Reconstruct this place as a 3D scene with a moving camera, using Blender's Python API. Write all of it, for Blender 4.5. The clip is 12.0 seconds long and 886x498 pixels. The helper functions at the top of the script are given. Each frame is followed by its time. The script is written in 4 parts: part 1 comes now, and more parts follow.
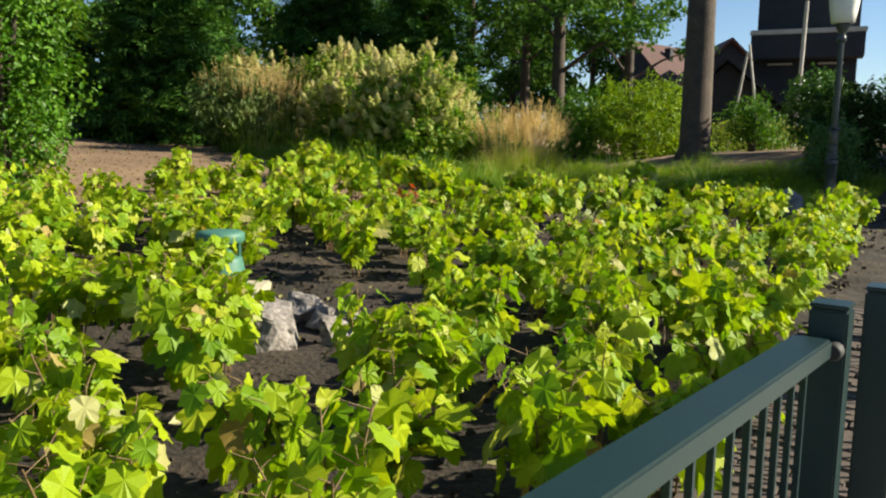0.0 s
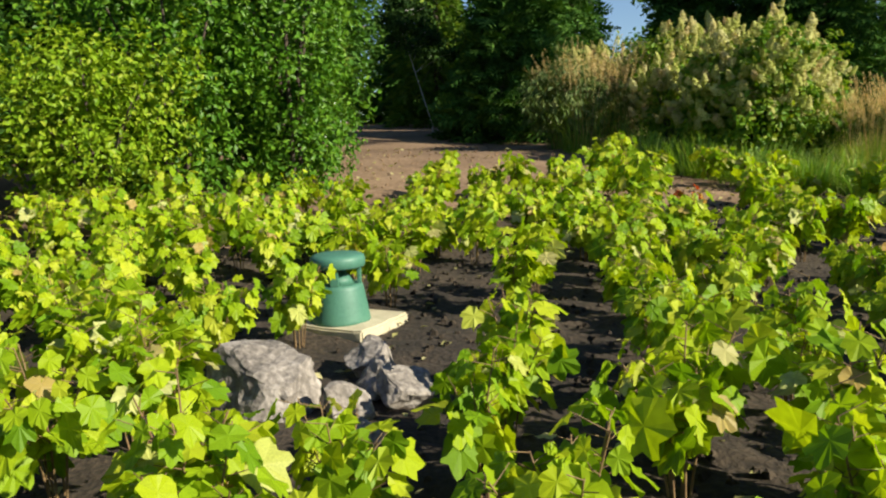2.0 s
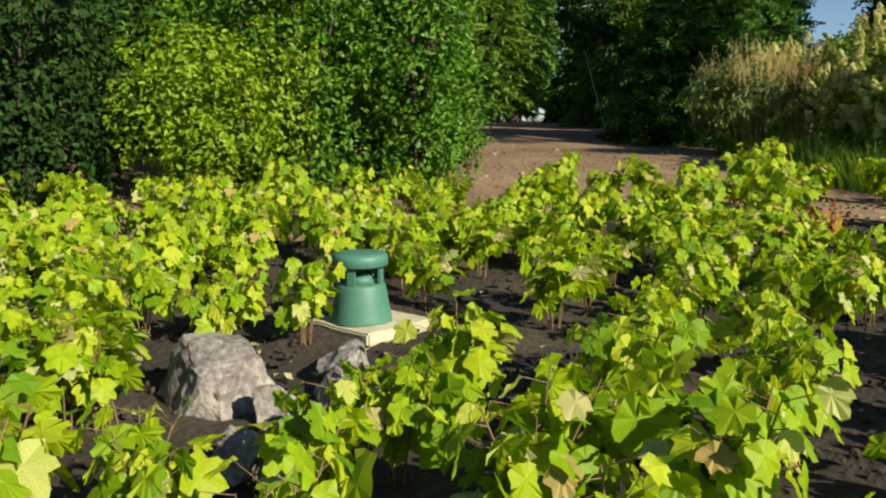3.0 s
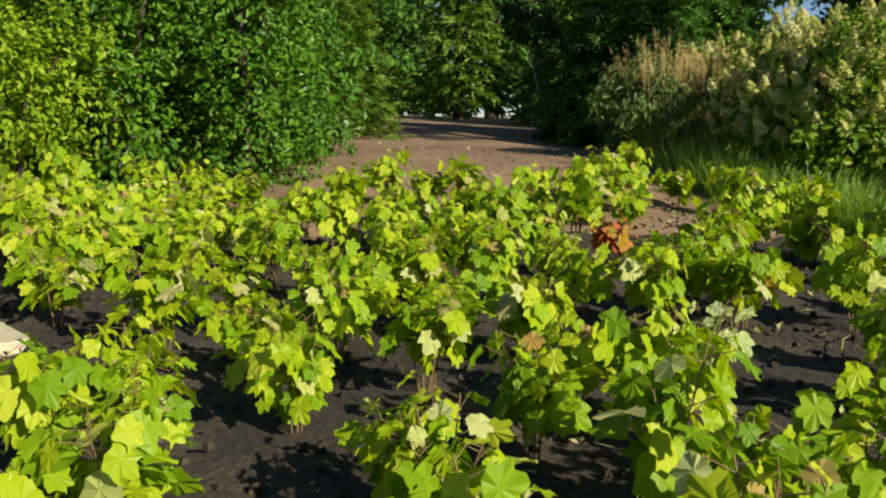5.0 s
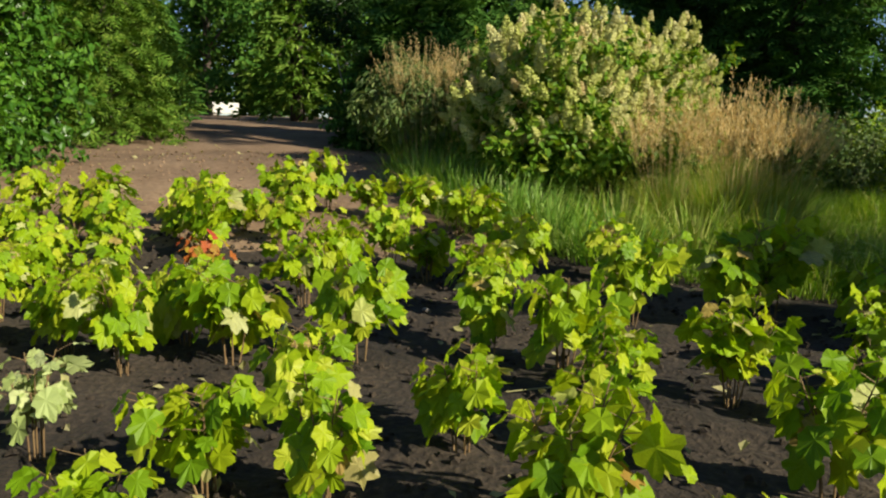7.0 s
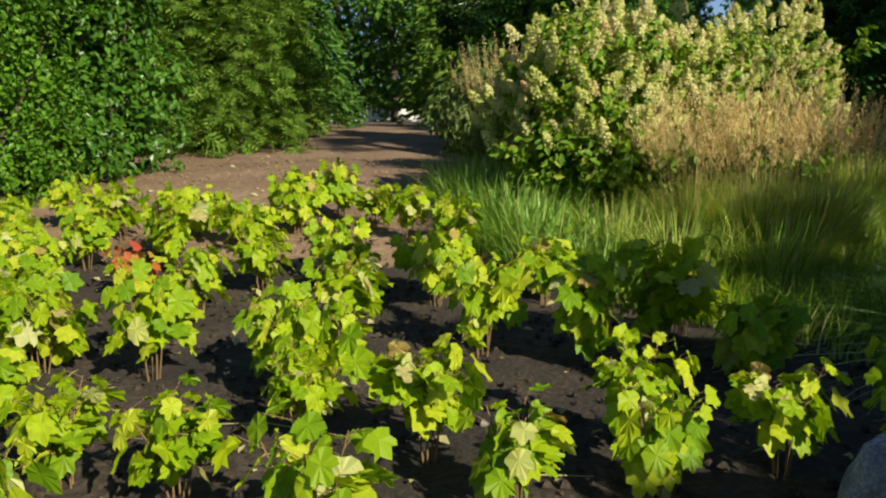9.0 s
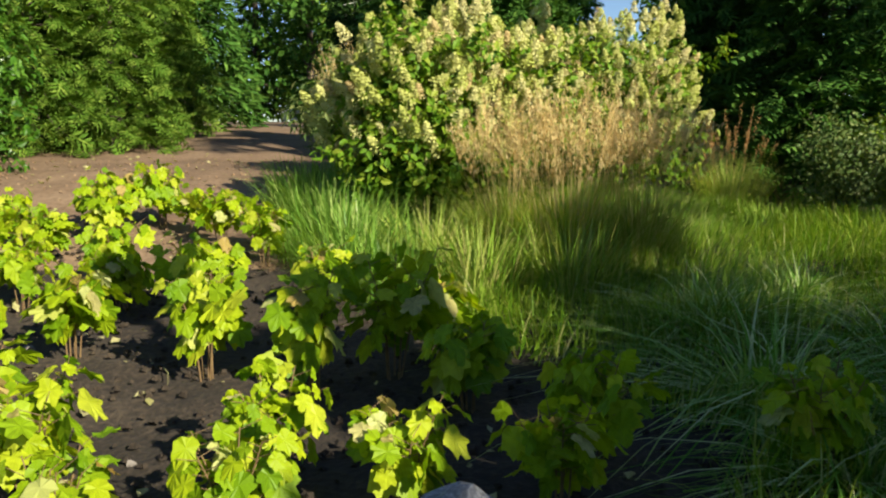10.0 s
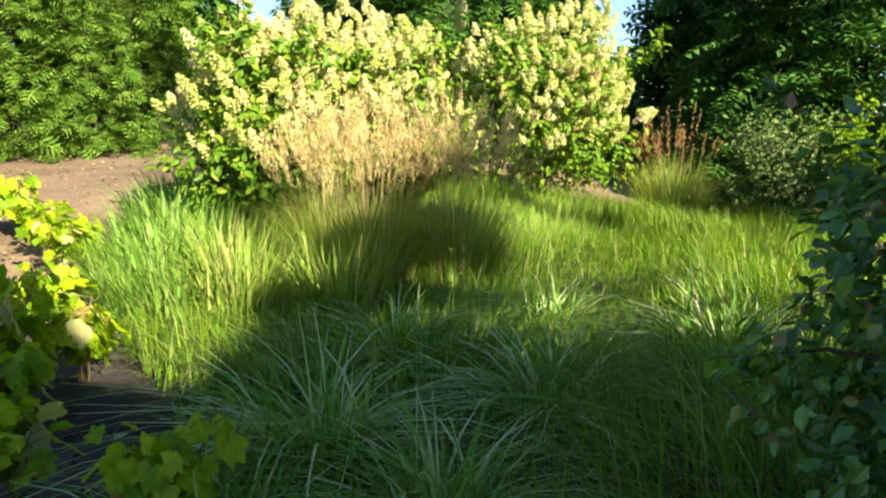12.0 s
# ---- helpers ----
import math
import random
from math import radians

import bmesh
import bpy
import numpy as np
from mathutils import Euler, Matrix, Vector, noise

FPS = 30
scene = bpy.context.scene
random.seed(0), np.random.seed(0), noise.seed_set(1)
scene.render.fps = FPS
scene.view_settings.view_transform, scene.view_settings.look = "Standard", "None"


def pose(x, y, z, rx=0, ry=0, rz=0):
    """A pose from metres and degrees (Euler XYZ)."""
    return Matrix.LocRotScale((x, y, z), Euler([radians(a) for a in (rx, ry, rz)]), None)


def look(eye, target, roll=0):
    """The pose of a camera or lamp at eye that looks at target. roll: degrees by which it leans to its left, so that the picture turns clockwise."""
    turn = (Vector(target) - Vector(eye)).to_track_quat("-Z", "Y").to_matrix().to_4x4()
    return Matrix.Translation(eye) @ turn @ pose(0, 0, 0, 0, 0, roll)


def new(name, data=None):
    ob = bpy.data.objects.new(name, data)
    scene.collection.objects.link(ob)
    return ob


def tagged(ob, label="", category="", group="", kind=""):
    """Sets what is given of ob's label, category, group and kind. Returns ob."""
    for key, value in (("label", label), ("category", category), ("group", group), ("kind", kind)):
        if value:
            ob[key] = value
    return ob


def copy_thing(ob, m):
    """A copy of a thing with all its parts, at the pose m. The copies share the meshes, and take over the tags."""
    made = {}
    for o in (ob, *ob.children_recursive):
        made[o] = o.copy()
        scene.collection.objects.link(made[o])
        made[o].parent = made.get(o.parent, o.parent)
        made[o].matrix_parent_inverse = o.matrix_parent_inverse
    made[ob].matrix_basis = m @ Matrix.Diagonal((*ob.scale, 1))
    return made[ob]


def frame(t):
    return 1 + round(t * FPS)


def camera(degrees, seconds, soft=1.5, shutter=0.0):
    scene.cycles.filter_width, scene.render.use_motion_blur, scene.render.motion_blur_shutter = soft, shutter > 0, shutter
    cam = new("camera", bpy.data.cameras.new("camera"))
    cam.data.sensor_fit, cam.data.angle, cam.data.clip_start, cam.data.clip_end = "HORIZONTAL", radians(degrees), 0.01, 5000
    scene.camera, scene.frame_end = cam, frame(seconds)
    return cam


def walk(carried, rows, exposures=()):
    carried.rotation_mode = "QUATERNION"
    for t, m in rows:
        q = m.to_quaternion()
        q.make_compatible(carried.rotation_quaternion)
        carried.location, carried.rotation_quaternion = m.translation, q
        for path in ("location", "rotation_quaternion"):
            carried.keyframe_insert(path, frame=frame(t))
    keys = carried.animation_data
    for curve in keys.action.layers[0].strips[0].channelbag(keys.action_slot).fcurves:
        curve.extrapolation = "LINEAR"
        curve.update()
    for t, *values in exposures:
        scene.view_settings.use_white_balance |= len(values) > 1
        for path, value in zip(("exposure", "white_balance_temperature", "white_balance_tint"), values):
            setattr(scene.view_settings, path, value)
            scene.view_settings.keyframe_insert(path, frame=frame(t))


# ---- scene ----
cam = camera(59.0, 12.0, soft=2.2)
PATH = [
    (0, (-0.178, 0.21, 1.368), (-1.335, 1.816, 1.086), 0.7),
    (0.5, (-0.124, 0.838, 1.363), (-1.241, 2.473, 1.076), -0.1),
    (1, (-0.073, 1.51, 1.364), (-1.289, 3.07, 1.073), -1.0),
    (1.5, (-0.038, 2.216, 1.368), (-1.521, 3.526, 1.075), -2.2),
    (2, (-0.064, 2.836, 1.394), (-1.876, 3.63, 1.104), -2.3),
    (2.5, (-0.063, 3.514, 1.35), (-2.007, 3.885, 1.062), -1.8),
    (2.7, (-0.01, 3.739, 1.365), (-1.962, 4.072, 1.082), -1.3),
    (4.3, (-0.279, 5.867, 1.355), (-2.239, 6.142, 1.062), 0.9),
    (4.5, (-0.356, 6.12, 1.38), (-2.315, 6.394, 1.085), 0.9),
    (5, (-0.47, 6.709, 1.383), (-2.43, 6.979, 1.089), 1.1),
    (5.5, (-0.498, 7.338, 1.425), (-2.456, 7.619, 1.131), 1.2),
    (6, (-0.553, 8.047, 1.423), (-2.479, 8.503, 1.134), 1.4),
    (6.5, (-0.563, 8.745, 1.446), (-2.465, 9.292, 1.16), 1.3),
    (6.7, (-0.551, 9.046, 1.475), (-2.447, 9.615, 1.188), 1.3),
    (8.3, (-0.45, 11.018, 1.623), (-2.428, 10.98, 1.33), -0.9),
    (8.5, (-0.501, 11.315, 1.628), (-2.479, 11.275, 1.334), -0.6),
    (9, (-0.556, 12.04, 1.6), (-2.535, 12.02, 1.312), -0.3),
    (9.5, (-0.691, 12.723, 1.598), (-2.669, 12.798, 1.308), -0.0),
    (10, (-0.902, 13.338, 1.62), (-2.877, 13.481, 1.336), 0.4),
    (10.5, (-0.843, 14.073, 1.708), (-2.815, 14.216, 1.408), 0.0),
    (11, (-0.929, 14.749, 1.733), (-2.903, 14.864, 1.431), 0.1),
    (11.5, (-0.999, 15.387, 1.745), (-2.975, 15.405, 1.44), -0.0),
    (12, (-1.229, 16.054, 1.724), (-3.206, 16.0, 1.431), -0.4),
]

walk(cam, [(t, look(eye, target, roll)) for t, eye, target, roll in PATH],
     exposures=[(0, 1.15), (1.5, 1.13), (2.5, 0.82), (5, 0.74), (9.5, 0.74), (10, 1.08), (10.5, 1.45), (11, 1.74), (12, 1.93)])

# ---- light ----
SUN_AZ, SUN_EL = radians(37), radians(29)  # from +x towards +y
world = bpy.data.worlds.new("world")
scene.world = world
world.use_nodes = True
wn = world.node_tree.nodes
sky = wn.new("ShaderNodeTexSky")
sky.sky_type, sky.sun_disc = "NISHITA", False
sky.sun_elevation, sky.sun_rotation = SUN_EL, radians(90) - SUN_AZ
sky.air_density, sky.dust_density, sky.ozone_density = 0.9, 0.15, 3.5
wn["Background"].inputs["Strength"].default_value = 0.062
world.node_tree.links.new(sky.outputs[0], wn["Background"].inputs[0])
sun_data = bpy.data.lights.new("sun", "SUN")
sun_data.energy, sun_data.angle, sun_data.color = 5.0, radians(0.6), (1.0, 0.92, 0.72)
sun = new("sun", sun_data)
sun.matrix_world = look((math.cos(SUN_AZ) * 30, math.sin(SUN_AZ) * 30, 30 * math.tan(SUN_EL)), (0, 0, 0))

# ---- materials ----


def mat_base(name):
    m = bpy.data.materials.new(name)
    m.use_nodes = True
    return m, m.node_tree.nodes, m.node_tree.links, m.node_tree.nodes["Principled BSDF"]


def ramp_node(nodes, stops):
    r = nodes.new("ShaderNodeValToRGB")
    r.color_ramp.elements[0].position, r.color_ramp.elements[0].color = stops[0][0], (*stops[0][1], 1)
    r.color_ramp.elements[1].position, r.color_ramp.elements[1].color = stops[-1][0], (*stops[-1][1], 1)
    for p, c in stops[1:-1]:
        e = r.color_ramp.elements.new(p)
        e.color = (*c, 1)
    return r


def foliage(name, stops, rough=0.45, through_light=0.45, tint=(1.0, 1.0, 0.35), by_object=False, spec=0.25):
    """Leaves that let some light through; the colour runs over stops from leaf to leaf."""
    m, n, l, p = mat_base(name)
    if by_object:
        src = n.new("ShaderNodeObjectInfo").outputs["Random"]
    else:
        src = n.new("ShaderNodeNewGeometry").outputs["Random Per Island"]
    r = ramp_node(n, stops)
    l.new(src, r.inputs[0])
    tc = n.new("ShaderNodeTexCoord")
    nz = n.new("ShaderNodeTexNoise")
    nz.inputs["Scale"].default_value = 30
    l.new(tc.outputs["Object"], nz.inputs["Vector"])
    mix = n.new("ShaderNodeMix")
    mix.data_type, mix.blend_type = "RGBA", "MULTIPLY"
    mix.inputs["Factor"].default_value = 0.5
    tone = ramp_node(n, [(0.3, (0.55, 0.6, 0.5)), (0.7, (1.15, 1.15, 1.1))])
    l.new(nz.outputs["Fac"], tone.inputs[0])
    l.new(r.outputs[0], mix.inputs["A"])
    l.new(tone.outputs[0], mix.inputs["B"])
    l.new(mix.outputs["Result"], p.inputs["Base Color"])
    p.inputs["Roughness"].default_value = rough
    p.inputs["Specular IOR Level"].default_value = spec
    t = n.new("ShaderNodeBsdfTranslucent")
    mul = n.new("ShaderNodeMix")
    mul.data_type, mul.blend_type = "RGBA", "MULTIPLY"
    mul.inputs["Factor"].default_value = 1.0
    mul.inputs["B"].default_value = (*tint, 1)
    l.new(mix.outputs["Result"], mul.inputs["A"])
    bright = n.new("ShaderNodeBrightContrast")
    l.new(mul.outputs["Result"], bright.inputs["Color"])
    l.new(bright.outputs[0], t.inputs["Color"])
    sh = n.new("ShaderNodeMixShader")
    sh.inputs[0].default_value = through_light
    l.new(p.outputs[0], sh.inputs[1])
    l.new(t.outputs[0], sh.inputs[2])
    l.new(sh.outputs[0], n["Material Output"].inputs["Surface"])
    return m


def solid(name, stops, rough=0.7, scale=6.0, fine=60.0, bump=0.3, dist=0.01, metal=0.0, coords="Object", detail=6):
    """A surface with stains at one scale and grain at another, both in colour and relief."""
    m, n, l, p = mat_base(name)
    tc = n.new("ShaderNodeTexCoord")
    a, b = n.new("ShaderNodeTexNoise"), n.new("ShaderNodeTexNoise")
    a.inputs["Scale"].default_value, b.inputs["Scale"].default_value = scale, fine
    a.inputs["Detail"].default_value = b.inputs["Detail"].default_value = detail
    l.new(tc.outputs[coords], a.inputs["Vector"])
    l.new(tc.outputs[coords], b.inputs["Vector"])
    add = n.new("ShaderNodeMath")
    add.operation = "MULTIPLY_ADD"
    add.inputs[1].default_value = 0.5
    l.new(b.outputs["Fac"], add.inputs[0])
    half = n.new("ShaderNodeMath")
    half.operation = "MULTIPLY"
    half.inputs[1].default_value = 0.5
    l.new(a.outputs["Fac"], half.inputs[0])
    l.new(half.outputs[0], add.inputs[2])
    r = ramp_node(n, stops)
    l.new(add.outputs[0], r.inputs[0])
    l.new(r.outputs[0], p.inputs["Base Color"])
    p.inputs["Roughness"].default_value, p.inputs["Metallic"].default_value = rough, metal
    bp = n.new("ShaderNodeBump")
    bp.inputs["Strength"].default_value, bp.inputs["Distance"].default_value = bump, dist
    l.new(add.outputs[0], bp.inputs["Height"])
    l.new(bp.outputs[0], p.inputs["Normal"])
    return m


BED_STOPS = [(0.0, (0.14, 0.28, 0.008)), (0.35, (0.28, 0.42, 0.009)), (0.75, (0.43, 0.52, 0.012)), (0.92, (0.50, 0.55, 0.04)), (0.965, (0.54, 0.55, 0.24)), (1.0, (0.42, 0.26, 0.06))]
M_BED = foliage("bed_leaf", BED_STOPS, 0.5, 0.45)
M_BED_OWN = foliage("bed_leaf_single", BED_STOPS, 0.5, 0.45, by_object=True)
M_BED_PALE = foliage("bed_leaf_pale", [(0.0, (0.34, 0.42, 0.14)), (1.0, (0.50, 0.54, 0.26))], 0.6, 0.3, by_object=True)
M_BED_RED = foliage("bed_leaf_red", [(0.0, (0.40, 0.30, 0.03)), (0.5, (0.42, 0.12, 0.03)), (0.8, (0.45, 0.07, 0.04)), (1.0, (0.30, 0.36, 0.03))], 0.6, 0.35, by_object=True)
M_STEM = solid("stem", [(0.3, (0.10, 0.05, 0.025)), (0.7, (0.22, 0.15, 0.06))], 0.7, 20, 120)
M_SOIL = solid("soil", [(0.34, (0.010, 0.0065, 0.004)), (0.5, (0.028, 0.019, 0.0115)), (0.68, (0.078, 0.056, 0.036))], 0.95, 1.1, 26, 0.9, 0.05, coords="Object", detail=9)
M_SAND = solid("clearing_earth", [(0.34, (0.105, 0.063, 0.034)), (0.5, (0.185, 0.117, 0.067)), (0.66, (0.26, 0.175, 0.105))], 0.95, 0.7, 12, 0.7, 0.05, detail=9)
M_HEDGE = foliage("hedge_leaf", [(0.0, (0.045, 0.13, 0.008)), (0.6, (0.09, 0.22, 0.012)), (1.0, (0.16, 0.30, 0.025))], 0.45, 0.35)
M_HEDGE_Y = foliage("bright_leaf", [(0.0, (0.14, 0.26, 0.008)), (0.6, (0.24, 0.37, 0.012)), (1.0, (0.34, 0.42, 0.03))], 0.5, 0.4)
M_LAUREL = foliage("laurel_leaf", [(0.0, (0.03, 0.09, 0.008)), (0.6, (0.06, 0.16, 0.012)), (1.0, (0.11, 0.23, 0.025))], 0.35, 0.25, spec=0.4)
M_HYD_LEAF = foliage("hydrangea_leaf", [(0.0, (0.08, 0.18, 0.012)), (0.6, (0.16, 0.29, 0.018)), (1.0, (0.30, 0.36, 0.04))], 0.5, 0.4)
M_ARCH = foliage("arching_leaf", [(0.0, (0.07, 0.12, 0.03)), (0.6, (0.12, 0.19, 0.05)), (1.0, (0.24, 0.27, 0.10))], 0.5, 0.3)
M_HYD_FLOWER = foliage("panicle", [(0.0, (0.37, 0.41, 0.09)), (0.5, (0.53, 0.53, 0.18)), (0.85, (0.62, 0.58, 0.28)), (1.0, (0.54, 0.40, 0.19))], 0.8, 0.3, (1, 0.95, 0.6), by_object=True)
M_GRASS = foliage("grass_blade", [(0.0, (0.11, 0.25, 0.016)), (0.6, (0.23, 0.37, 0.03)), (0.9, (0.38, 0.46, 0.08)), (1.0, (0.58, 0.54, 0.28))], 0.5, 0.4)
M_REED = foliage("reed_blade", [(0.0, (0.11, 0.25, 0.035)), (0.6, (0.22, 0.38, 0.06)), (1.0, (0.42, 0.53, 0.16))], 0.4, 0.35)
M_TUFT = foliage("tuft_blade", [(0.0, (0.12, 0.32, 0.03)), (0.4, (0.24, 0.44, 0.07)), (0.65, (0.48, 0.60, 0.24)), (1.0, (0.76, 0.76, 0.46))], 0.6, 0.4, spec=0.12)
M_STRAW = foliage("straw_blade", [(0.0, (0.36, 0.34, 0.13)), (1.0, (0.52, 0.47, 0.25))], 0.6, 0.3)
M_FEATHER = foliage("feather_blade", [(0.0, (0.18, 0.34, 0.03)), (0.5, (0.34, 0.43, 0.07)), (1.0, (0.52, 0.48, 0.18))], 0.6, 0.35)
M_PLUME = foliage("plume", [(0.0, (0.60, 0.45, 0.19)), (1.0, (0.80, 0.64, 0.34))], 0.9, 0.45, (1, 0.85, 0.6))
M_RED_PLUME = foliage("red_plume", [(0.0, (0.32, 0.18, 0.07)), (1.0, (0.46, 0.30, 0.13))], 0.9, 0.3, (1, 0.7, 0.5))
M_CONIFER = foliage("conifer_needles", [(0.0, (0.03, 0.085, 0.013)), (0.6, (0.06, 0.15, 0.024)), (1.0, (0.12, 0.23, 0.04))], 0.75, 0.15, spec=0.1)
M_SPRUCE = foliage("light_conifer", [(0.0, (0.065, 0.14, 0.015)), (0.6, (0.12, 0.22, 0.026)), (1.0, (0.22, 0.31, 0.05))], 0.75, 0.3, spec=0.1)
M_SOFT = foliage("soft_conifer", [(0.0, (0.08, 0.17, 0.022)), (0.6, (0.15, 0.27, 0.036)), (1.0, (0.26, 0.37, 0.07))], 0.75, 0.35, spec=0.1)
M_TREE = foliage("tree_leaf", [(0.0, (0.03, 0.09, 0.013)), (0.6, (0.065, 0.155, 0.022)), (1.0, (0.13, 0.24, 0.04))], 0.6, 0.3, spec=0.1)
M_DARK = foliage("dark_leaf", [(0.0, (0.012, 0.032, 0.007)), (0.6, (0.024, 0.060, 0.012)), (1.0, (0.05, 0.10, 0.02))], 0.75, 0.15, spec=0.1)
M_BARK = solid("bark", [(0.3, (0.025, 0.018, 0.013)), (0.7, (0.11, 0.08, 0.058))], 0.9, 3, 30, 0.8, 0.03)
M_BIRCH = solid("birch_bark", [(0.35, (0.10, 0.09, 0.08)), (0.45, (0.5, 0.48, 0.44)), (0.8, (0.65, 0.62, 0.58))], 0.8, 4, 25, 0.4, 0.01)
M_STONE = solid("grey_stone", [(0.32, (0.06, 0.053, 0.047)), (0.5, (0.21, 0.185, 0.165)), (0.68, (0.40, 0.365, 0.335))], 0.85, 4, 30, 0.9, 0.03)
M_STONE_DARK = solid("lichened_stone", [(0.3, (0.06, 0.06, 0.06)), (0.5, (0.16, 0.16, 0.17)), (0.68, (0.38, 0.38, 0.40))], 0.85, 9, 70, 0.7, 0.01)
M_SLAB = solid("sand_slab", [(0.3, (0.34, 0.30, 0.20)), (0.7, (0.56, 0.50, 0.36))], 0.9, 8, 80, 0.3, 0.005)
M_BOLLARD = solid("green_plastic", [(0.3, (0.040, 0.135, 0.095)), (0.7, (0.070, 0.195, 0.138))], 0.55, 5, 50, 0.08, 0.003)
M_BLACK = solid("dark_void", [(0.3, (0.012, 0.013, 0.013)), (0.7, (0.03, 0.03, 0.03))], 0.7, 20, 90)
M_RAIL = solid("rail_paint", [(0.3, (0.007, 0.022, 0.023)), (0.7, (0.013, 0.033, 0.033))], 0.38, 4, 60, 0.08, 0.002)
M_RAIL.node_tree.nodes["Principled BSDF"].inputs["Specular IOR Level"].default_value = 0.35
M_IRON = solid("lamp_iron", [(0.3, (0.022, 0.03, 0.03)), (0.7, (0.05, 0.06, 0.058))], 0.28, 7, 60, 0.12, 0.002)
M_CHIP = solid("bare_primer", [(0.3, (0.45, 0.45, 0.43)), (0.7, (0.65, 0.65, 0.62))], 0.6, 20, 90)
M_PAVE = solid("pale_paving", [(0.3, (0.24, 0.22, 0.19)), (0.7, (0.46, 0.43, 0.38))], 0.85, 2, 60, 0.3, 0.004)
M_BRICK = solid("paving_brick", [(0.3, (0.05, 0.038, 0.03)), (0.7, (0.14, 0.105, 0.085))], 0.9, 6, 60, 0.5, 0.006)
M_TIMBER = solid("dark_timber", [(0.3, (0.012, 0.014, 0.019)), (0.7, (0.034, 0.036, 0.043))], 0.8, 2, 20, 0.4, 0.02)
M_ROOF = solid("red_roof", [(0.3, (0.05, 0.02, 0.018)), (0.7, (0.10, 0.045, 0.036))], 0.85, 1, 12, 0.5, 0.03)
M_PALE = solid("weathered_pole", [(0.3, (0.38, 0.35, 0.31)), (0.7, (0.60, 0.56, 0.50))], 0.8, 3, 30)
M_WHITE = solid("white_paint", [(0.3, (0.62, 0.62, 0.58)), (0.7, (0.80, 0.80, 0.76))], 0.6, 2, 30, 0.1)

# ---- helpers of this scene ----
rng = np.random.default_rng(7)


def ground_z(x, y):
    """The height of the ground: a level path, the bed and the clearing that rise away from it."""
    w = -np.asarray(x, float)
    a = np.interp(w, [-60, 0.6, 1.2, 5, 7.3, 9.5, 13, 15.3, 18.6, 24, 33, 58, 90, 400], [0, 0, 0.0, 0.01, 0.12, 0.40, 0.79, 0.95, 1.04, 1.5, 1.9, 2.6, 3.0, 3.0])
    a = a * (1 - (1 - np.interp(y, [15.5, 17.4, 20, 23], [1, 0.62, 0.25, 0.3])) * np.interp(w, [-60, 17, 24], [1, 1, 0]))
    r = np.interp(y, [-60, 6, 16, 22, 60], [0, 0, 0.33, 0.45, 0.6]) * np.interp(w, [-60, 4, 8, 10], [1, 0.8, 0.2, 0])
    n = np.interp(y, [-60, 16.5, 21.5, 40, 400], [0, 0, 0.8, 1.0, 1.2]) * np.interp(w, [-60, 1, 4, 8, 12, 15], [0, 0, 1, 1, 0.15, 0])
    return a + r + n


def gz(x, y):
    return float(ground_z(x, y))


def mesh_of(name, verts, faces, mats, mat_ids=None, smooth=False):
    """A mesh from arrays: faces is one (n, 3) or (n, 4) array, or a list of such."""
    me = bpy.data.meshes.new(name)
    groups = faces if isinstance(faces, list) else [faces]
    me.from_pydata(np.asarray(verts, float), [], [tuple(f) for g in groups for f in np.asarray(g).tolist()])
    for m in (mats if isinstance(mats, (list, tuple)) else [mats]):
        me.materials.append(m)
    if mat_ids is not None:
        me.polygons.foreach_set("material_index", np.asarray(mat_ids, np.int32))
    if smooth:
        me.polygons.foreach_set("use_smooth", np.ones(len(me.polygons), bool))
    me.update()
    return me


def part(name, data, material, parent, label=""):
    """ONE mesh object under a thing or part; data is a bmesh or a finished mesh."""
    if isinstance(data, bmesh.types.BMesh):
        me = bpy.data.meshes.new(name)
        data.to_mesh(me)
        data.free()
        me.materials.append(material)
    else:
        me = data
    ob = new(name, me)
    ob.parent = parent
    if label:
        tagged(ob, label)
    return ob


def thing(name, x, y, z, label, category, group="", kind="", rz=0.0):
    e = new(name)
    e.empty_display_size = 0.1
    e.matrix_basis = pose(x, y, z, 0, 0, rz)
    return tagged(e, label, category, group, kind)


def box_bm(sx, sy, sz, at=(0, 0, 0), bevel=0.0, bm=None):
    """A box on its base centre, with bevelled edges."""
    own = bmesh.new()
    bmesh.ops.create_cube(own, size=1)
    bmesh.ops.scale(own, vec=(sx, sy, sz), verts=own.verts)
    if bevel:
        bmesh.ops.bevel(own, geom=own.edges[:], offset=bevel, segments=2, affect="EDGES")
    bmesh.ops.translate(own, vec=(at[0], at[1], at[2] + sz / 2), verts=own.verts)
    if bm is None:
        return own
    tmp = bpy.data.meshes.new("tmp")
    own.to_mesh(tmp)
    own.free()
    bm.from_mesh(tmp)
    bpy.data.meshes.remove(tmp)
    return bm


